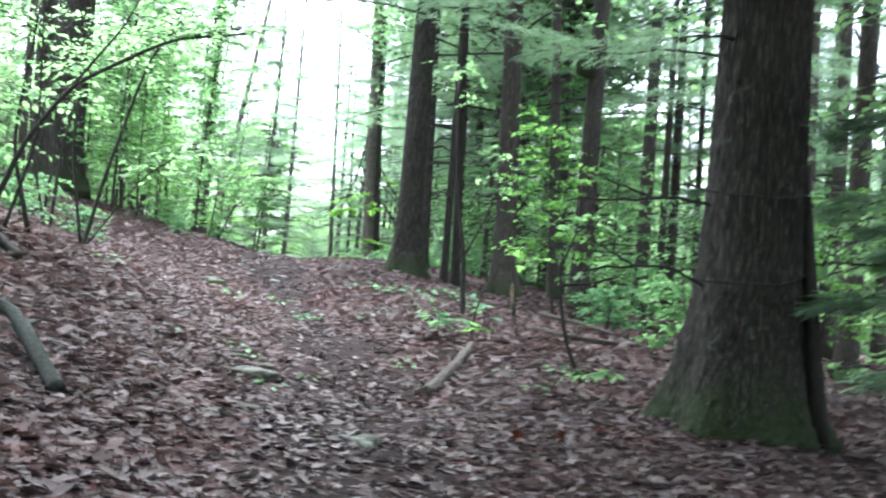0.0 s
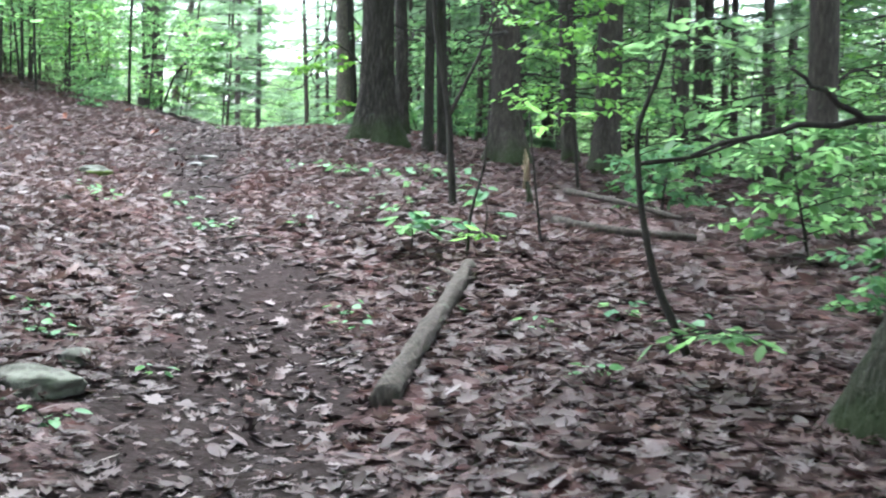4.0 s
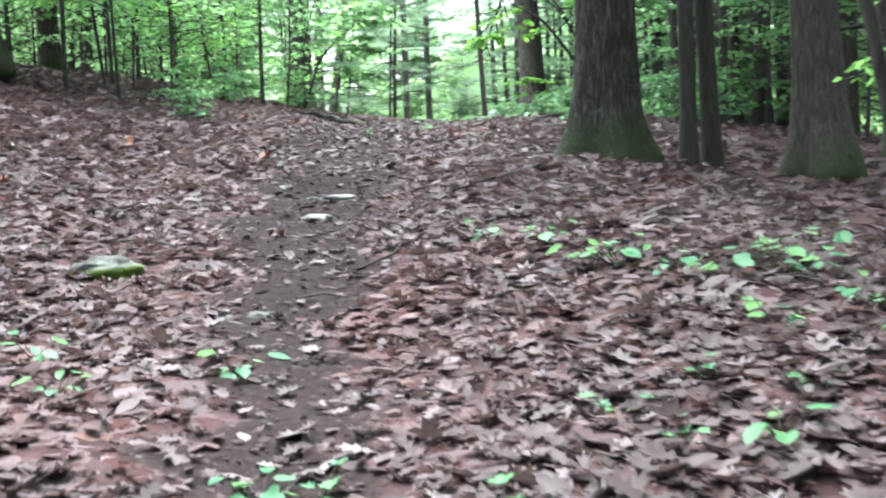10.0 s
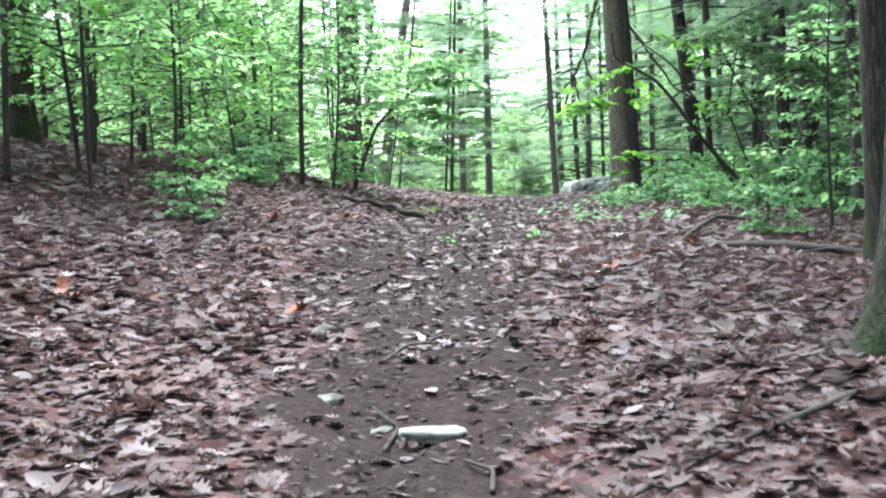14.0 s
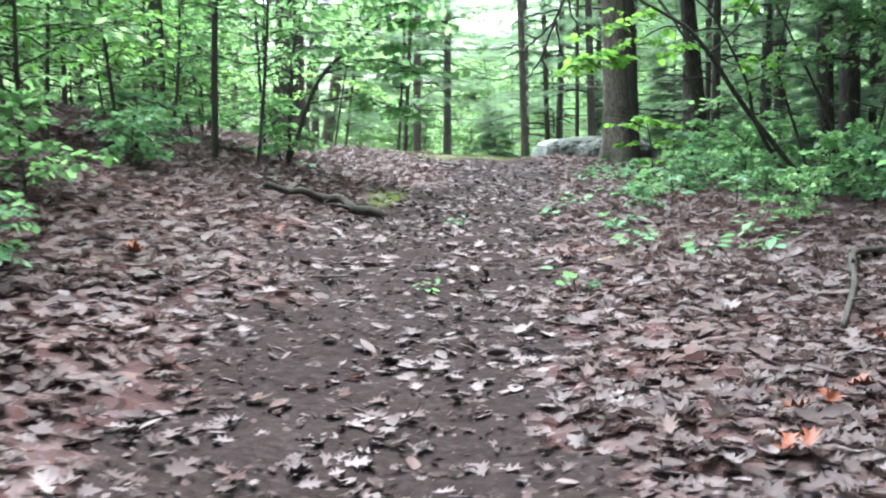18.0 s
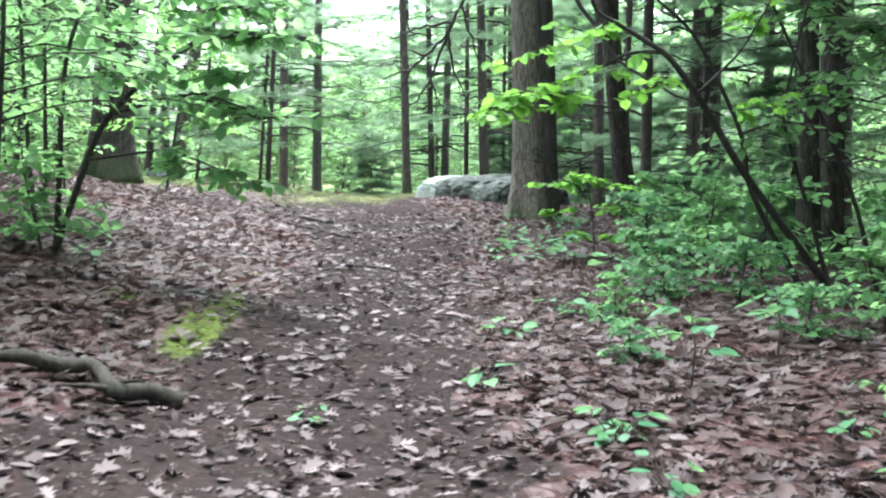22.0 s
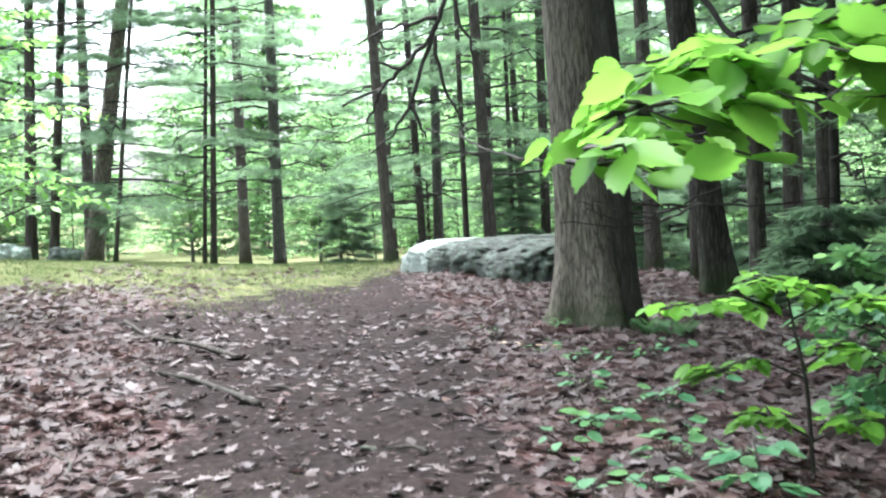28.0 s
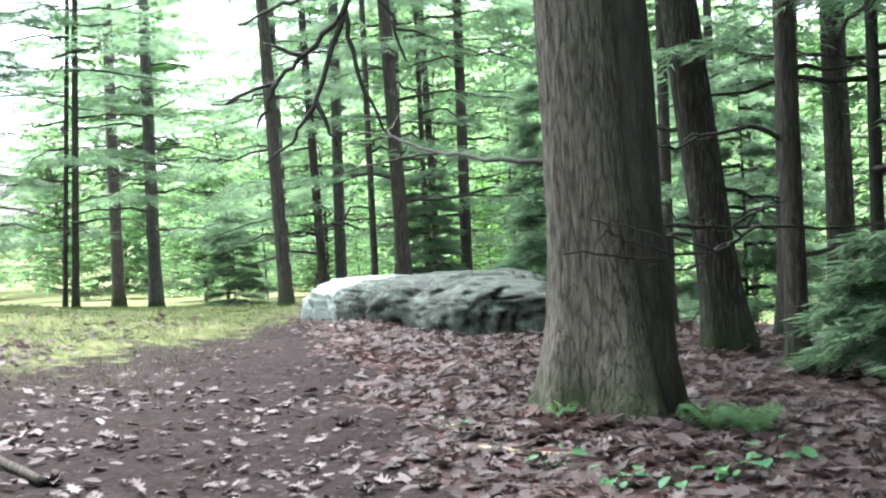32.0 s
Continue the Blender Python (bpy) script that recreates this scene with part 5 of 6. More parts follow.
EDGE_SEEDLINGS = ((-1.77, 36.3, 3, 1.5), (-2.5, 35.22, 3, 1.5), (-2.38, 34.91, 1, 1.6), (-2.65, 35.53, 2, 1.4), (-1.96, 36.3, 1, 1.5), (-2.82, 41.3, 3, 1.2), (-2.63, 32.14, 2, 1.3),
    (-4.0, 32.26, 2, 0.7), (-3.05, 34.57, 3, 1.4), (-2.53, 31.31, 1, 1.2), (-3.32, 43.49, 0, 0.9), (-2.99, 42.61, 2, 0.7), (-2.81, 42.15, 3, 0.75), (-2.59, 42.14, 1, 0.75),
    (-2.33, 42.28, 3, 0.8), (-2.13, 42.41, 1, 0.85), (-2.43, 40.8, 3, 1.5), (-2.85, 40.2, 3, 1.4))
BANK_SEEDLINGS = ((-5.72, 19.57, 3, 2.0), (-5.52, 19.95, 3, 2.0), (-5.3, 19.6, 1, 1.8), (-5.0, 15.75, 3, 1.8), (-1.79, 11.86, 2, 0.9), (-1.65, 11.82, 2, 0.9), (-0.27, 12.56, 2, 0.9),
    (-2.43, 11.68, 2, 0.8), (-5.59, 19.73, 2, 1.8), (0.17, 13.29, 0, 0.8), (-1.08, 11.45, 1, 0.8), (-1.59, 10.71, 0, 0.9), (-1.32, 10.58, 2, 1.0), (0.35, 12.91, 0, 0.7), (0.7, 12.31, 2, 0.9),
    (0.89, 11.32, 3, 1.0), (-0.34, 12.91, 2, 0.9), (-1.9, 12.21, 2, 0.9), (-6.15, 36.21, 3, 1.5), (1.2, 12.6, 3, 1.6), (1.5, 12.4, 2, 1.6), (-3.6, 13.9, 3, 1.6))
for x, y, k, s in KNOLL_SEEDLINGS + TRAIL_SEEDLINGS + EDGE_SEEDLINGS + BANK_SEEDLINGS:
    seedling(x, y, k, s)

def broad_plant(x, y, h, count, leaf, label, seed_no):
    """An upright young plant: a stalk with tiers of broad drooping leaves."""
    r2 = np.random.default_rng(seed_no)
    t = thing("seedling", x, y, label, "seedling", "broad-leaved young plants")
    line = np.array([(0, 0, -0.03), (0.02, 0.01, 0.5 * h), (0.0, 0.04, h)])
    part("stalk", Soup().tube(line, [0.006, 0.005, 0.003], 6).mesh("stalk", BARK_THIN, True), t)
    for i in range(count):
        f = 0.45 + 0.55 * (i + 0.5) / count
        az = i * 2.4 + r2.normal(0, 0.3)
        w = Soup()
        q = limb(w, np.array([0.0, 0.02, f * h]), az, r2.uniform(0.07, 0.2), r2.uniform(0.0, 0.5), 0.0025, r2, 0.2, 4, 4)
        part("leaf_stalk", w.mesh("leaf_stalk", BARK_THIN), t)
        for a in (-0.6, 0.0, 0.6):
            leaf_part(PLANT_LEAF[i % 3], t, q[-1] if a == 0 else q[2], az + a + r2.normal(0, 0.15), r2.normal(-0.3, 0.15), r2.normal(0, 0.2), leaf * r2.uniform(0.75, 1.15))


PLANT_LEAF = leaf_meshes(HAZEL, LEAF_FLOOR)
for k, (x, y, h, count, leaf) in enumerate(((0.0, 14.25, 0.3, 6, 0.13), (0.18, 14.5, 0.22, 4, 0.11), (0.52, 14.78, 0.34, 3, 0.12), (-1.55, 33.9, 0.4, 5, 0.13), (-2.2, 32.9, 0.42, 5, 0.11), (-2.15, 36.9, 0.3, 5, 0.12), (-2.45, 38.5, 0.35, 6, 0.1))):
    broad_plant(x, y, h, count, leaf, "young plant with broad blue-green leaves standing in leaf litter", 410 + k)


def fern(x, y, size, fronds, seed_no):
    r2 = np.random.default_rng(seed_no)
    t = thing("fern", x, y, "soft green fern with arching fronds at the trunk's foot", "fern", "ferns at the trunk's foot")
    for i in range(fronds):
        az, ln = i * 2.4 + r2.normal(0, 0.3), size * r2.uniform(0.7, 1.15)
        w = np.linspace(0, 1, 13)
        rib = np.stack([w * ln * 0.55, 0 * w, ln * (1.1 * w - 0.5 * w * w)], 1)
        g = Soup().tube(rib, 0.003 * (1 - 0.7 * w), 4)
        for side in (-1, 1):
            g.leaves(SPRIG, rib[1:], side * (1.25 - 0.5 * w[1:]), -0.15, side * 0.2, 0.42 * ln * np.sin(np.pi * (0.12 + 0.85 * w[1:])) + 0.01)
        part("frond", g.mesh("frond", LEAF_FERN), t).rotation_euler = (0, 0, az)


for k, (x, y, size, fronds) in enumerate(((-2.16, 43.25, 0.22, 7), (-2.02, 43.1, 0.24, 6), (-2.8, 43.55, 0.15, 6), (-1.9, 43.35, 0.2, 6))):
    fern(x, y, size, fronds, 430 + k)

# ---- stones ----
def rock_mesh(name, material, seed, flat=1.0, rough=0.35, sub=4, dims=(1, 1, 1)):
    bm = bmesh.new()
    bmesh.ops.create_icosphere(bm, subdivisions=sub, radius=1)
    off = Vector((seed * 3.7, seed * 1.3, 0))
    for v in bm.verts:
        n = v.co.normalized()
        q = Vector([c * k for c, k in zip(n, dims)])
        block = Vector([math.copysign(abs(c) ** (0.75 if dims[0] < 2 else 0.7), c) for c in n])
        v.co = block * (0.82 + rough * noise.noise(n * 1.3 + off) + (0.6 * rough * noise.noise(q * 1.1 + off) if dims[0] > 2 else 0) + 0.4 * rough * noise.noise(q * 3.1 + off) + 0.13 * rough * noise.noise(q * 7 + off) + 0.13 * rough * abs(noise.noise(q * 13 + off)))
        v.co.z *= flat
    for f in bm.faces:
        f.smooth = True
    me = bpy.data.meshes.new(name)
    bm.to_mesh(me)
    bm.free()
    me.materials.append(material)
    return me


def stone(x, y, lx, ly, lz, turn, material, label, seed, sink=0.35, name="stone", sub=3, rough=0.35, category="stone"):
    big = max(lx, ly, lz)
    me = rock_mesh(name, material, seed, 1.0, rough, sub, (lx / ly, 1, lz / ly) if big > 2 else (1, 1, 1))
    me.transform(Matrix.Diagonal((lx / 2, ly / 2, lz / 2, 1)))
    return solid(name, me, x, y, float(ground_z(x, y)) + lz * (0.5 - sink), label, category, turn=turn)


def boulder_mesh(lx, ly, lz):
    """A long low whaleback with a flat worn top, steep flanks and slanting cracks."""
    bm = bmesh.new()
    bmesh.ops.create_icosphere(bm, subdivisions=6, radius=1)
    for v in bm.verts:
        n = v.co.normalized()
        p = Vector([math.copysign(abs(c) ** k, c) for c, k in zip(n, (0.92, 0.7, 0.55))])
        q = Vector((n.x * lx, n.y * ly, n.z * lz))
        swell = 0.9 + 0.1 * noise.noise(q * 0.7) + 0.055 * noise.noise(q * 2.1) + 0.028 * noise.noise(q * 5.5) + 0.012 * noise.noise(q * 12)
        c1, c2 = abs(noise.noise(Vector((q.x * 0.7 + 4, q.y * 0.9, q.z * 2.2 + 0.5 * q.x)))), abs(noise.noise(Vector((q.x * 2.2, q.y * 1.9 + 7, q.z * 1.1))))
        swell -= 0.035 * max(0.0, 1 - c1 / 0.05) + 0.016 * max(0.0, 1 - c2 / 0.06)
        swell -= 0.09 * max(0.0, 1 - abs(q.x + 0.25 + 0.3 * q.z) / 0.3) * max(0.0, n.y) + 0.12 * max(0.0, 1 - ((q.x + 1.75) / 0.4) ** 2 - ((q.z + 0.05) / 0.16) ** 2)
        v.co = Vector((p.x * lx, p.y * ly, p.z * lz * (1 - 0.1 * n.x))) * (0.5 * swell)
    for f in bm.faces:
        f.smooth = True
    me = bpy.data.meshes.new("boulder")
    bm.to_mesh(me)
    bm.free()
    me.materials.append(BOULDER_CRUST)
    return me


solid("boulder", boulder_mesh(5.4, 2.0, 1.05), -3.0, 50.35, float(ground_z(-3.0, 50.35)) - 0.04, "long grey-green boulder, one end whitened by lichen, among leaves", "boulder", turn=1.97)
stone(-11.75, 57.0, 0.8, 0.6, 0.55, 0.4, BOULDER_LICHEN, "small pale boulder at the edge of the grass", 6, 0.3, "boulder", 4, 0.3, "boulder")
stone(-10.8, 57.0, 0.75, 0.5, 0.45, 0.1, BOULDER, "small grey boulder at the edge of the grass", 7, 0.3, "boulder", 4, 0.3, "boulder")
stone(-3.36, 18.8, 0.44, 0.3, 0.17, 0.1, STONE_MOSSY, "flat grey stone ringed with green moss", 9, 0.3, sub=4)
stone(-1.56, 11.06, 0.62, 0.38, 0.18, -0.45, STONE_LOW, "low greenish-grey stone half buried in leaves", 10, 0.55, sub=4, rough=0.22)
stone(-2.72, 21.22, 0.27, 0.19, 0.075, -0.5, STONE_PALE, "pale flat stone on the bare trail", 11, 0.25)
stone(-2.78, 22.25, 0.31, 0.2, 0.075, 0.3, STONE_PALE, "pale flat stone on the bare trail", 12, 0.25)
for k, (x, y, l) in enumerate(((-2.17, 19.65, 0.1), (-2.26, 19.23, 0.09), (-2.45, 18.04, 0.17), (-2.3, 18.1, 0.16), (-1.9, 17.7, 0.1), (-3.62, 23.84, 0.24), (-0.44, 8.5, 0.36), (-1.31, 9.2, 0.22), (-1.45, 8.75, 0.3), (-1.5, 11.5, 0.3), (-2.5, 19.8, 0.08), (-2.6, 20.4, 0.07), (-3.0, 22.3, 0.14),
                               (-3.3, 22.6, 0.18), (-2.9, 16.2, 0.2), (-3.2, 14.2, 0.2), (-3.9, 20.4, 0.2), (-4.0, 40.2, 0.12))):
    stone(x, y, l, l * 0.62, l * 0.4, k * 0.9, STONE_PALE if k < 3 else STONE_LOW if l > 0.2 and k != 6 else STONE, "small worn stone sunk in the trail" if l < 0.2 else "flat grey stone sunk among leaves", 20 + k, 0.55)


# ---- fallen wood ----
def fallen(name, line, r, bark, label, category, seed=0, lift=0.6, seg=10, stubs=0, end=0.6):
    rng = np.random.default_rng(seed)
    p = np.array([(x, y, float(ground_z(x, y)) + r * lift + (q[0] if q else 0)) for x, y, *q in line])
    t = np.linspace(0, 1, 7 * len(p))
    q = np.stack([np.interp(t, np.linspace(0, 1, len(p)), p[:, c]) for c in range(3)], 1)
    for _ in range(3):
        q[1:-1] = (q[:-2] + 2 * q[1:-1] + q[2:]) / 4
    base = q[0].copy()
    s = Soup().tube(q - base, r * (1 - (1 - end) * t) * (1 + 0.08 * np.sin(t * 17 + seed)), seg, 0.07, rng)
    if not stubs:
        return solid(name, s.mesh(name, bark, True), *base, label, category)
    ob = new(name)
    ob.location = base
    tagged(ob, label, category)
    part("stem", s.mesh("stem", bark, True), ob)
    for k in range(stubs):
        b = Soup()
        i = rng.integers(len(q) // 4, len(q) - 3)
        limb(b, q[i] - base, rng.uniform(0, 6.28), r * rng.uniform(4, 9), rng.uniform(0.0, 0.4), r * 0.35, rng, 0.1, 5, 5)
        part("side_twig", b.mesh("side_twig", bark, True), ob)
    return ob


fallen("log", [(-0.04, 11.0), (0.07, 11.8, 0.01), (0.2, 12.7), (0.3, 13.3, 0.012), (0.39, 13.8)], 0.058, BARK_DEAD, "weathered grey log lying beside the trail in leaves", "log", 1, 0.6, 20, 2, 0.85)
fallen("log", [(-2.15, 7.45), (-2.4, 7.85, 0.08), (-2.8, 8.5, 0.14), (-3.3, 8.9, 0.08), (-4.1, 9.3, 0.0)], 0.053, BARK_LOG, "curved lichen-grey log arching over the bank", "log", 2, 0.8, 14, 2, 0.8)
fallen("branch", [(-3.7, 11.3), (-4.1, 11.4, 0.08), (-4.4, 11.5, 0.18), (-4.9, 11.7, 0.1)], 0.05, BARK_THIN, "dark bent branch lying on the bank", "branch", 3, 0.8, 10, 1)
fallen("branch", [(-4.58, 32.4), (-4.72, 32.38, 0.03), (-4.85, 32.22, 0.02), (-4.98, 32.42, 0.07), (-5.15, 32.4, 0.02), (-5.27, 32.2, 0.08), (-5.4, 32.27, 0.02), (-5.56, 32.08, 0.06)], 0.043, BARK_THIN, "dark crooked fallen branch at the trail's edge", "branch", 4, 0.8, 10, 3)
fallen("branch", [(-5.1, 42.8), (-5.5, 43.4, 0.02), (-6.0, 43.9), (-6.4, 44.7)], 0.024, BARK_DEAD, "lichen-grey fallen branch beside bare soil", "branch", 5, 0.8, 8, 3)
fallen("branch", [(-4.7, 41.2), (-5.2, 41.9), (-5.9, 42.3)], 0.022, BARK_THIN, "thin dark stick on the bare soil", "branch", 6, 0.8, 7, 2)
fallen("branch", [(-0.9, 30.6), (-1.3, 29.6, 0.06), (-1.5, 28.4, 0.03), (-1.7, 27.6)], 0.025, BARK_THIN, "thin dark fallen branch among leaves", "branch", 7, 0.9, 7, 3)
# dark sapling bark stands in for the shadow this log lies in
fallen("log", [(-1.5, 27.3), (-1.0, 27.0, 0.03), (-0.6, 26.7, 0.04), (0.2, 26.2)], 0.04, BARK_THIN, "dark log lying in the shade beside the trail", "log", 8, 0.8, 10, 2)
fallen("branch", [(-2.06, 24.13), (-1.8, 24.2, 0.02), (-1.5, 24.15, 0.02), (-1.1, 24.3)], 0.012, BARK_THIN, "thin dark stick lying on the litter", "branch", 14, 0.9, 6, 1)
fallen("branch", [(-3.2, 23.2), (-3.12, 23.5, 0.04), (-3.02, 23.75, 0.02)], 0.012, BARK_DEAD, "short grey crooked stick at the trail's edge", "branch", 15, 0.8, 7)
fallen("branch", [(-1.15, 22.0, 0.03), (-1.6, 21.6, 0.02), (-2.05, 21.2)], 0.013, BARK_THIN, "long thin stick lying below the tree", "branch", 9, 0.9, 6, 2)
fallen("branch", [(-2.86, 29.7), (-2.7, 30.0), (-2.66, 30.2)], 0.018, WOOD_PALE, "pale broken piece of wood in the litter", "branch", 10, 0.7, 8)
fallen("branch", [(-3.26, 43.0), (-3.0, 42.8), (-2.75, 42.7)], 0.018, WOOD_PALE, "pale thin stick near the tree's foot", "branch", 11, 0.8, 6)
fallen("branch", [(1.5, 18.8, 0.1), (1.9, 18.1, 0.1), (2.4, 17.2, 0.05)], 0.035, BARK_DEAD, "grey fallen limb propped on the slope", "branch", 12, 0.8, 9, 1)
fallen("branch", [(1.1, 15.8), (1.6, 15.5, 0.03), (2.2, 15.6, 0.05)], 0.045, BARK_DEAD, "grey fallen limb lying on the slope", "branch", 13, 0.8, 9, 1)
for k in range(26):
    y = rng.uniform(6, 43)
    x = float(trail_x(y)) + rng.uniform(-2.8, 2.8)
    a = rng.uniform(0, 3.14)
    l = rng.uniform(0.25, 0.7)
    fallen("twig", [(x, y), (x + 0.5 * l * math.cos(a), y + 0.5 * l * math.sin(a), 0.015), (x + l * math.cos(a + 0.3), y + l * math.sin(a + 0.3))], rng.uniform(0.006, 0.012), BARK_THIN, "thin dark twig lying on fallen leaves", "twig", 40 + k, 1.2, 5)
# broken snag
t = thing("snag", 1.0, 17.0, "short broken snag with pale splintered wood", "snag")
s = Soup().tube(np.array([(0.02, 0, -0.08), (0, 0, 0.1), (-0.03, 0, 0.25)]), [0.05, 0.04, 0.03], 10, 0.08, rng)
t.scale = (0.75, 0.75, 0.9)
part("stump", s.mesh("stump", BARK_OAK, True), t)
for k in range(4):
    s = Soup().tube(np.array([(-0.03 + 0.02 * k - 0.03, 0.01 * k, 0.18), (-0.06 + 0.012 * k, 0, 0.35 + 0.04 * k), (-0.1 + 0.012 * k, 0, 0.42 + 0.05 * k)]), [0.016, 0.012, 0.003], 5)
    part("splinter", s.mesh("splinter", WOOD_PALE, True), t, "pale splintered wood")

# rust-coloured leaves that stand out
for k, (x, y) in enumerate(((-2.04, 26.1), (-1.95, 26.3), (-1.6, 27.2), (-2.2, 25.6), (0.6, 8.6), (0.9, 8.9), (1.3, 9.4), (-5.2, 28.0), (-5.0, 23.5), (-4.8, 20.5), (-2.7, 20.0), (-5.0, 30.2), (-3.9, 24.0), (-3.5, 15.0))):
    s = Soup().leaves(OAK, np.zeros((3, 3)) + rng.normal(0, 0.03, (3, 3)) * np.array([1, 1, 0.2]), rng.uniform(0, 6, 3), rng.normal(0.2, 0.2, 3), rng.normal(0, 0.3, 3), rng.uniform(0.1, 0.14, 3), rng.normal(0.5, 0.3, 3))
    solid("fallen_leaf", s.mesh("fallen_leaf", RED_LEAF), x, y, float(ground_z(x, y)) + 0.045, "rust-red curled oak leaves lying on the litter", "leaf", "rust-red leaves")

# ---- grass and moss ----
def tufts(name, count, cover, x0, x1, y0, y1, size, material, seed, label, shape=BLADE):
    rng = np.random.default_rng(seed)
    x, y = rng.uniform(x0, x1, count), rng.uniform(y0, y1, count)
    keep = rng.random(count) < cover(x, y)
    x, y = x[keep], y[keep]
    n = len(x)
    s = Soup().leaves(shape, np.stack([x, y, ground_z(x, y) - 0.005], 1), rng.uniform(0, 6.28, n), rng.uniform(0.5, 1.4, n), rng.normal(0, 0.3, n), size * rng.uniform(0.5, 1.3, n))
    return tagged(new(name, s.mesh(name, material)), label, "grass", kind="stuff")


tufts("grass", 90000, lambda x, y: 0.8 * turf_cover(x, y), -13, -4, 45, 62, 0.06, GRASS_BLADE, 31, "short yellow-green grass on the sunlit mound")
tufts("moss", 16000, moss_cover, -6.2, -3.8, 32.5, 40, 0.03, MOSS, 32, "bright green moss strip along the trail")
tufts("moss", 2600, lambda x, y: np.clip(1.4 * near(x, y, -3.36, 18.72, 0.27, 0.22), 0, 1), -3.9, -2.8, 18.2, 19.2, 0.035, MOSS, 33, "green moss round the flat stone")

# ---- the woods further off ----
def forest_tree(kind, x, y, label, group):
    t = thing("tree", x, y, label, "tree", group)
    s = Soup()
    trunk(s, (0.16, 0.13, 0.18, 0.09)[kind], (15, 12, 17, 8)[kind], (0, 0), 0.4, 9, 9, 0.12, 0.0, kind)
    part("trunk", s.mesh("trunk", BARK_PINE, True), t)
    for name, me in zip(("bough", "crown"), FIR[kind]):
        tagged(part(name, me, t), kind="stuff")
    return t


firs = [forest_tree(k, x, y, "hemlock with layered dark green boughs", "hemlocks in the woods") for k, (x, y) in enumerate(((9, 30), (11.5, 24), (10, 38), (8.5, 20)))]
wood, green = broadleaf(95, 8.0, 3.2, 70, 26, 0.2, DIAMOND, 0.06, 0.09, (0.02, 0), 0.25)
dense_wood, dense_green = broadleaf(96, 8.0, 3.4, 120, 48, 0.22, DIAMOND, 0.04, 0.09, (0.01, 0), 0.2, 0.3)
grove = sapling_thing(-25.5, 73, dense_wood, dense_green, BARK_GREY, LEAF_EDGE, "broad-leaved tree with a dense crown beyond the clearing", "tree", "trees past the field", name="tree")
maple = sapling_thing(-14.5, 36, wood, green, BARK_PINE, LEAF_EDGE, "broad-leaved tree with a full light green crown", "tree", "broad-leaved trees in the woods", name="tree")
rng = np.random.default_rng(77)


def free(x, y):
    """Open ground is left clear: the trail, the gap over it and the field beyond."""
    if abs(x - float(trail_x(y))) < 7.5 and -6 < y < 60:
        return False
    if -11 < x < -3.8 and 56 < y < 110:
        return False
    return not (-21 < x < -9 and 60 < y < 84)


spots = []
while len(spots) < 32:
    x, y = rng.uniform(-24, 26), rng.uniform(-18, 56)
    if x < 0 and y > 2 and rng.random() < 0.75:
        continue
    if free(x, y) and all((x - p) ** 2 + (y - q) ** 2 > 9 for p, q in spots):
        spots.append((x, y))
# hemlocks added mostly for shade on the ground right of the trail
for x, y, s, k in ((7.6, 25.0, 1.0, 0), (1.0, 42.2, 0.9, 2), (2.3, 38.2, 0.85, 2), (3.4, 43.0, 1.0, 2), (1.9, 34.0, 0.8, 2), (2.6, 41.0, 1.0, 1), (1.4, 36.4, 0.95, 0), (2.2, 46.0, 1.0, 0), (3.6, 38.6, 1.1, 1), (0.9, 49.5, 0.9, 0), (2.8, 31.5, 0.9, 0)):
    put_copy(firs[k], x, y, rng.uniform(0, 6.28), s)
for k, (x, y) in enumerate(spots):
    src = maple if k % 2 == 0 else firs[(0, 1, 3, 2)[k % 4]]
    put_copy(src, x, y, rng.uniform(0, 6.28), rng.uniform(0.8, 1.25))
# young hemlocks with low boughs beyond the clearing
for x, y, k, s in ((2.2, 58, 1, 0.8), (1.5, 68, 1, 0.9), (-5.4, 66.5, 1, 1.0), (-12.2, 63.5, 2, 0.8), (-9.6, 69.0, 2, 0.9)):
    put_copy(firs[k], x, y, rng.uniform(0, 6.28), s)
# tall broad-leaved trees added round the start, out of view, to shade the ground
for k, (x, y) in enumerate(((-5.8, 0.8), (-4.6, -2.5), (3.9, 1.6), (4.9, 5.6), (1.8, -4.2), (-1.4, -6.5), (6.5, -1.0), (-7.2, 4.6), (5.4, 13.0), (-6.0, 9.2), (6.2, 10.0))):
    big_tree(x, y, 0.2, 15, BARK_OAK, "tall oak added to shade the trail, with a wide leafy crown", 300 + k, (0, 0), 0.5, "wide", "oaks round the start", 12, 14)
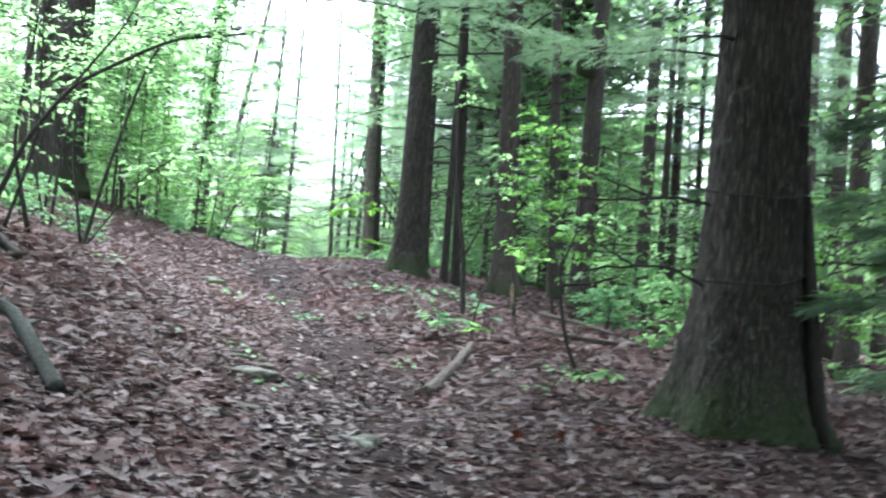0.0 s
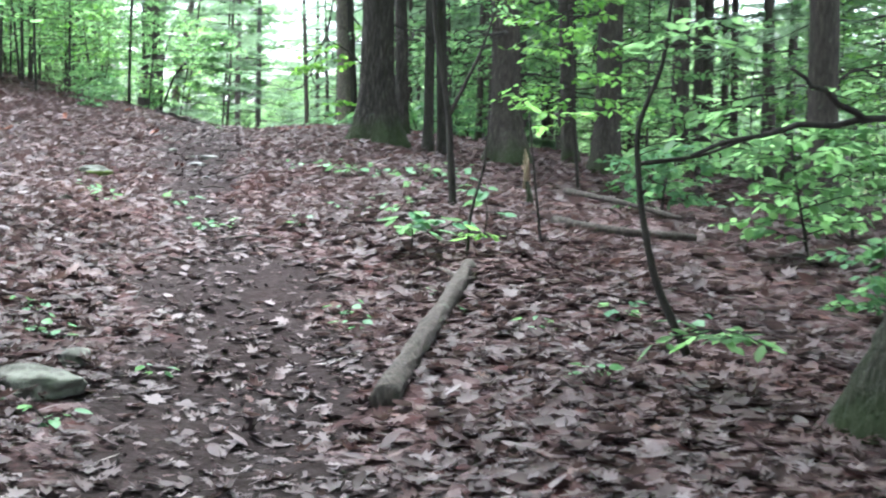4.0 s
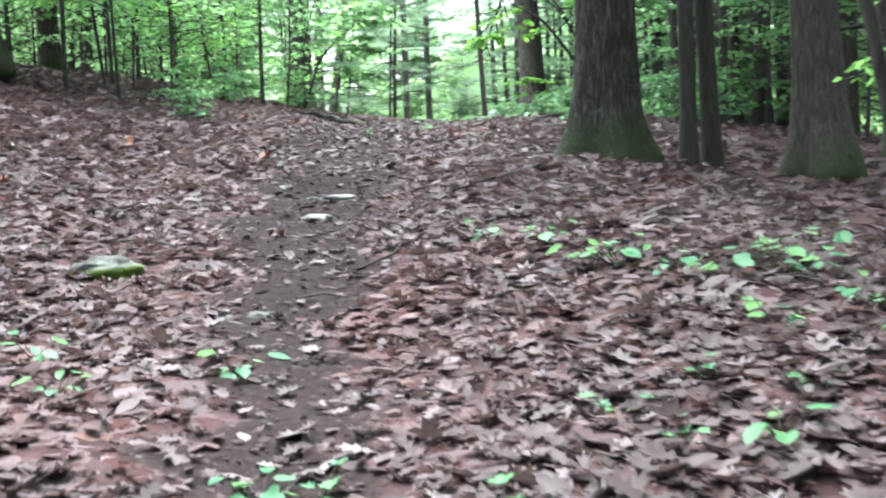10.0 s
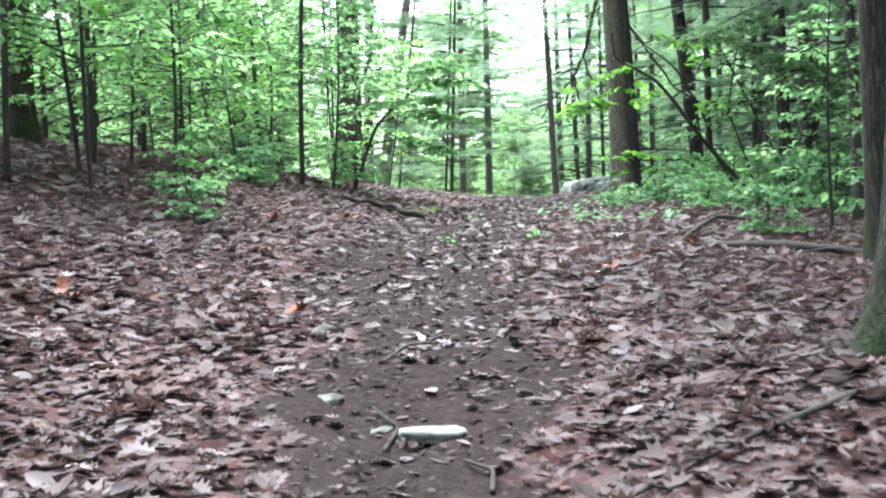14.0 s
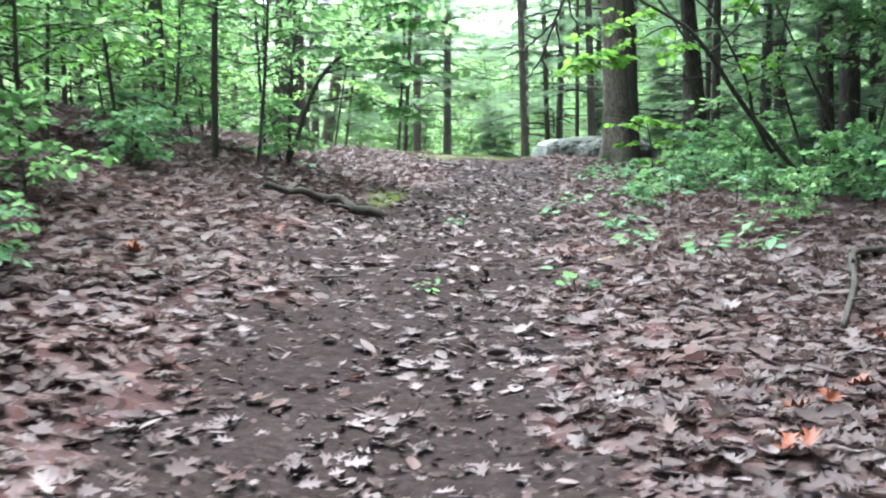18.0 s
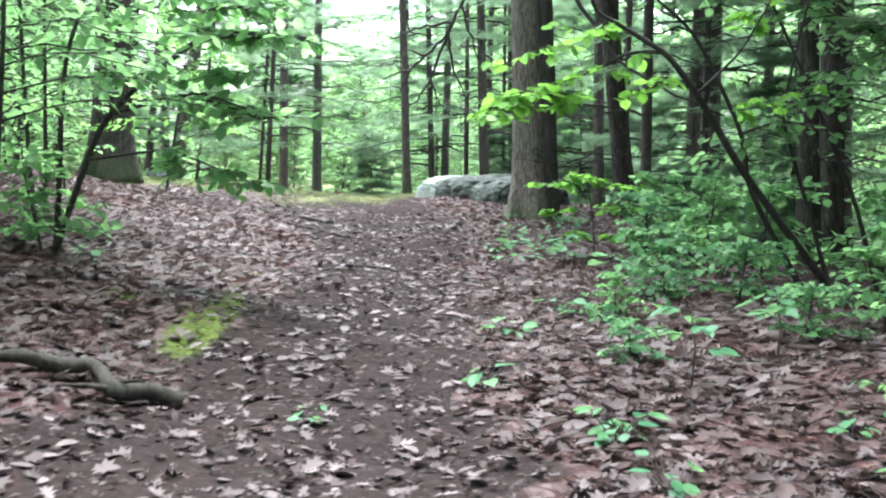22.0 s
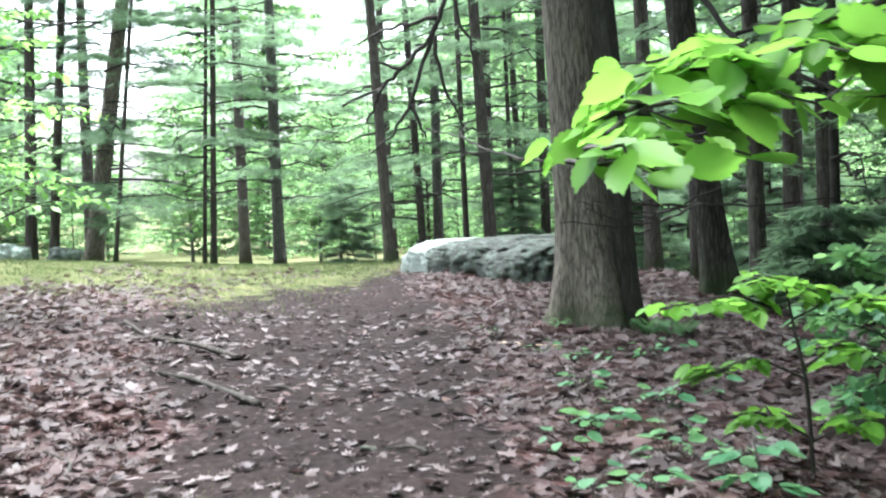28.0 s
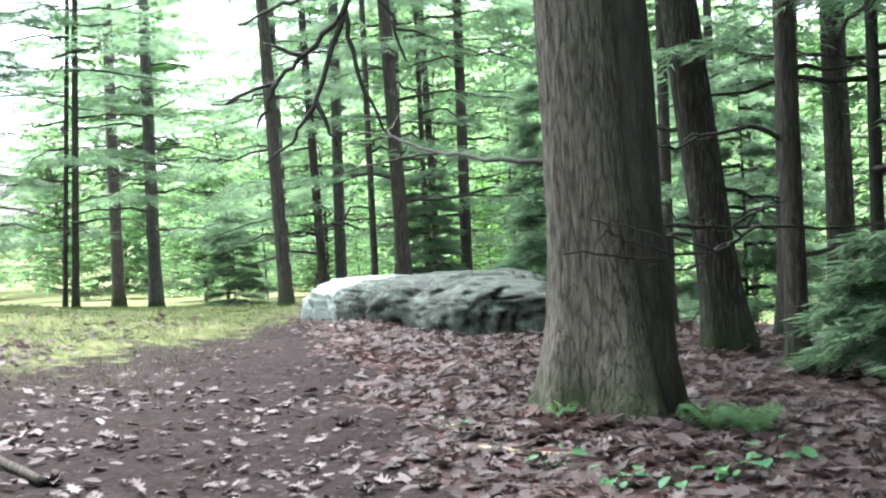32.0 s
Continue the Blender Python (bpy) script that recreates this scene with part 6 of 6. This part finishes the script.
# tree line past the field
for k in range(56):
    x = -75 + (k % 28) * 5.0 + (2.5 if k > 27 else 0)
    y = (100 if k < 28 else 110) + rng.uniform(0, 7)
    put_copy(grove, x + rng.normal(0, 1), y, rng.uniform(0, 6.28), rng.uniform(1.7, 2.3) if not (-14 < x < -5 or -30 < x < -18) else rng.uniform(0.9, 1.15) if x > -15 else 0.75)
for k in range(12):
    x = -26 + k * 3.4
    if not -26.5 < x < -17:
        put_copy(grove, x, 90 + rng.uniform(0, 6), rng.uniform(0, 6.28), rng.uniform(0.6, 0.9))
# the last five stand unseen round the start and are added to shade it
for x, y, s in ((-7.0, 69.0, 0.55), (-4.5, 67.0, 0.5), (-2.0, 66.0, 0.6), (0.5, 68.0, 0.6), (-18.5, 64.0, 1.1), (-1.6, 70.5, 0.9), (8.5, 60.0, 1.2), (4.5, 64.0, 0.9), (5.5, 57.0, 0.8), (5.0, 52.0, 0.8), (4.2, 34.5, 0.75), (5.5, 41.0, 0.8), (6.5, 46.5, 0.9), 
                (7.0, 15.0, 0.9), (5.6, 12.0, 0.8), (6.5, 7.0, 1.0), (-7.5, 17.5, 0.7), (-10.5, 34.5, 0.55), (-10.9, 39.0, 0.6), (-13.0, 30.0, 0.9), (-12.0, 38.5, 1.0), (-15.0, 43.0, 1.1), (-11.5, 48.0, 0.9), (-14.0, 52.0, 0.9), (-17.0, 30.0, 1.1), (-15.0, 37.0, 1.0), (-12.5, 45.0, 0.8), (-16.0, 18.5, 1.0), (-11.8, 52.5, 0.7), (-9.6, 18.5, 0.6), (-9.2, 30.0, 0.5), (-11.3, 44.0, 0.6), (-11.3, 49.0, 0.65), (-9.3, 11.5, 0.6), (-8.6, 6.5, 0.6), (-6.2, 2.0, 0.9), (6.0, 1.5, 1.0), (-5.5, -4.5, 1.0), (5.2, -5.5, 1.0), (0.5, -9.0, 1.1)):
    put_copy(maple, x, y, rng.uniform(0, 6.28), s)

# light growth behind the edge of the clearing
for x, y, s in ((-8.4, 76.5, 0.6), (-5.0, 74.5, 0.5), (-2.2, 77.5, 0.8), (1.2, 74.0, 0.9), (5.2, 76.0, 1.0), (10.0, 72.0, 1.1), (-23.0, 74.0, 1.0), (-17.5, 57.5, 0.7), (-14.5, 41.0, 0.6)):
    put_copy(grove, x, y, rng.uniform(0, 6.28), s)
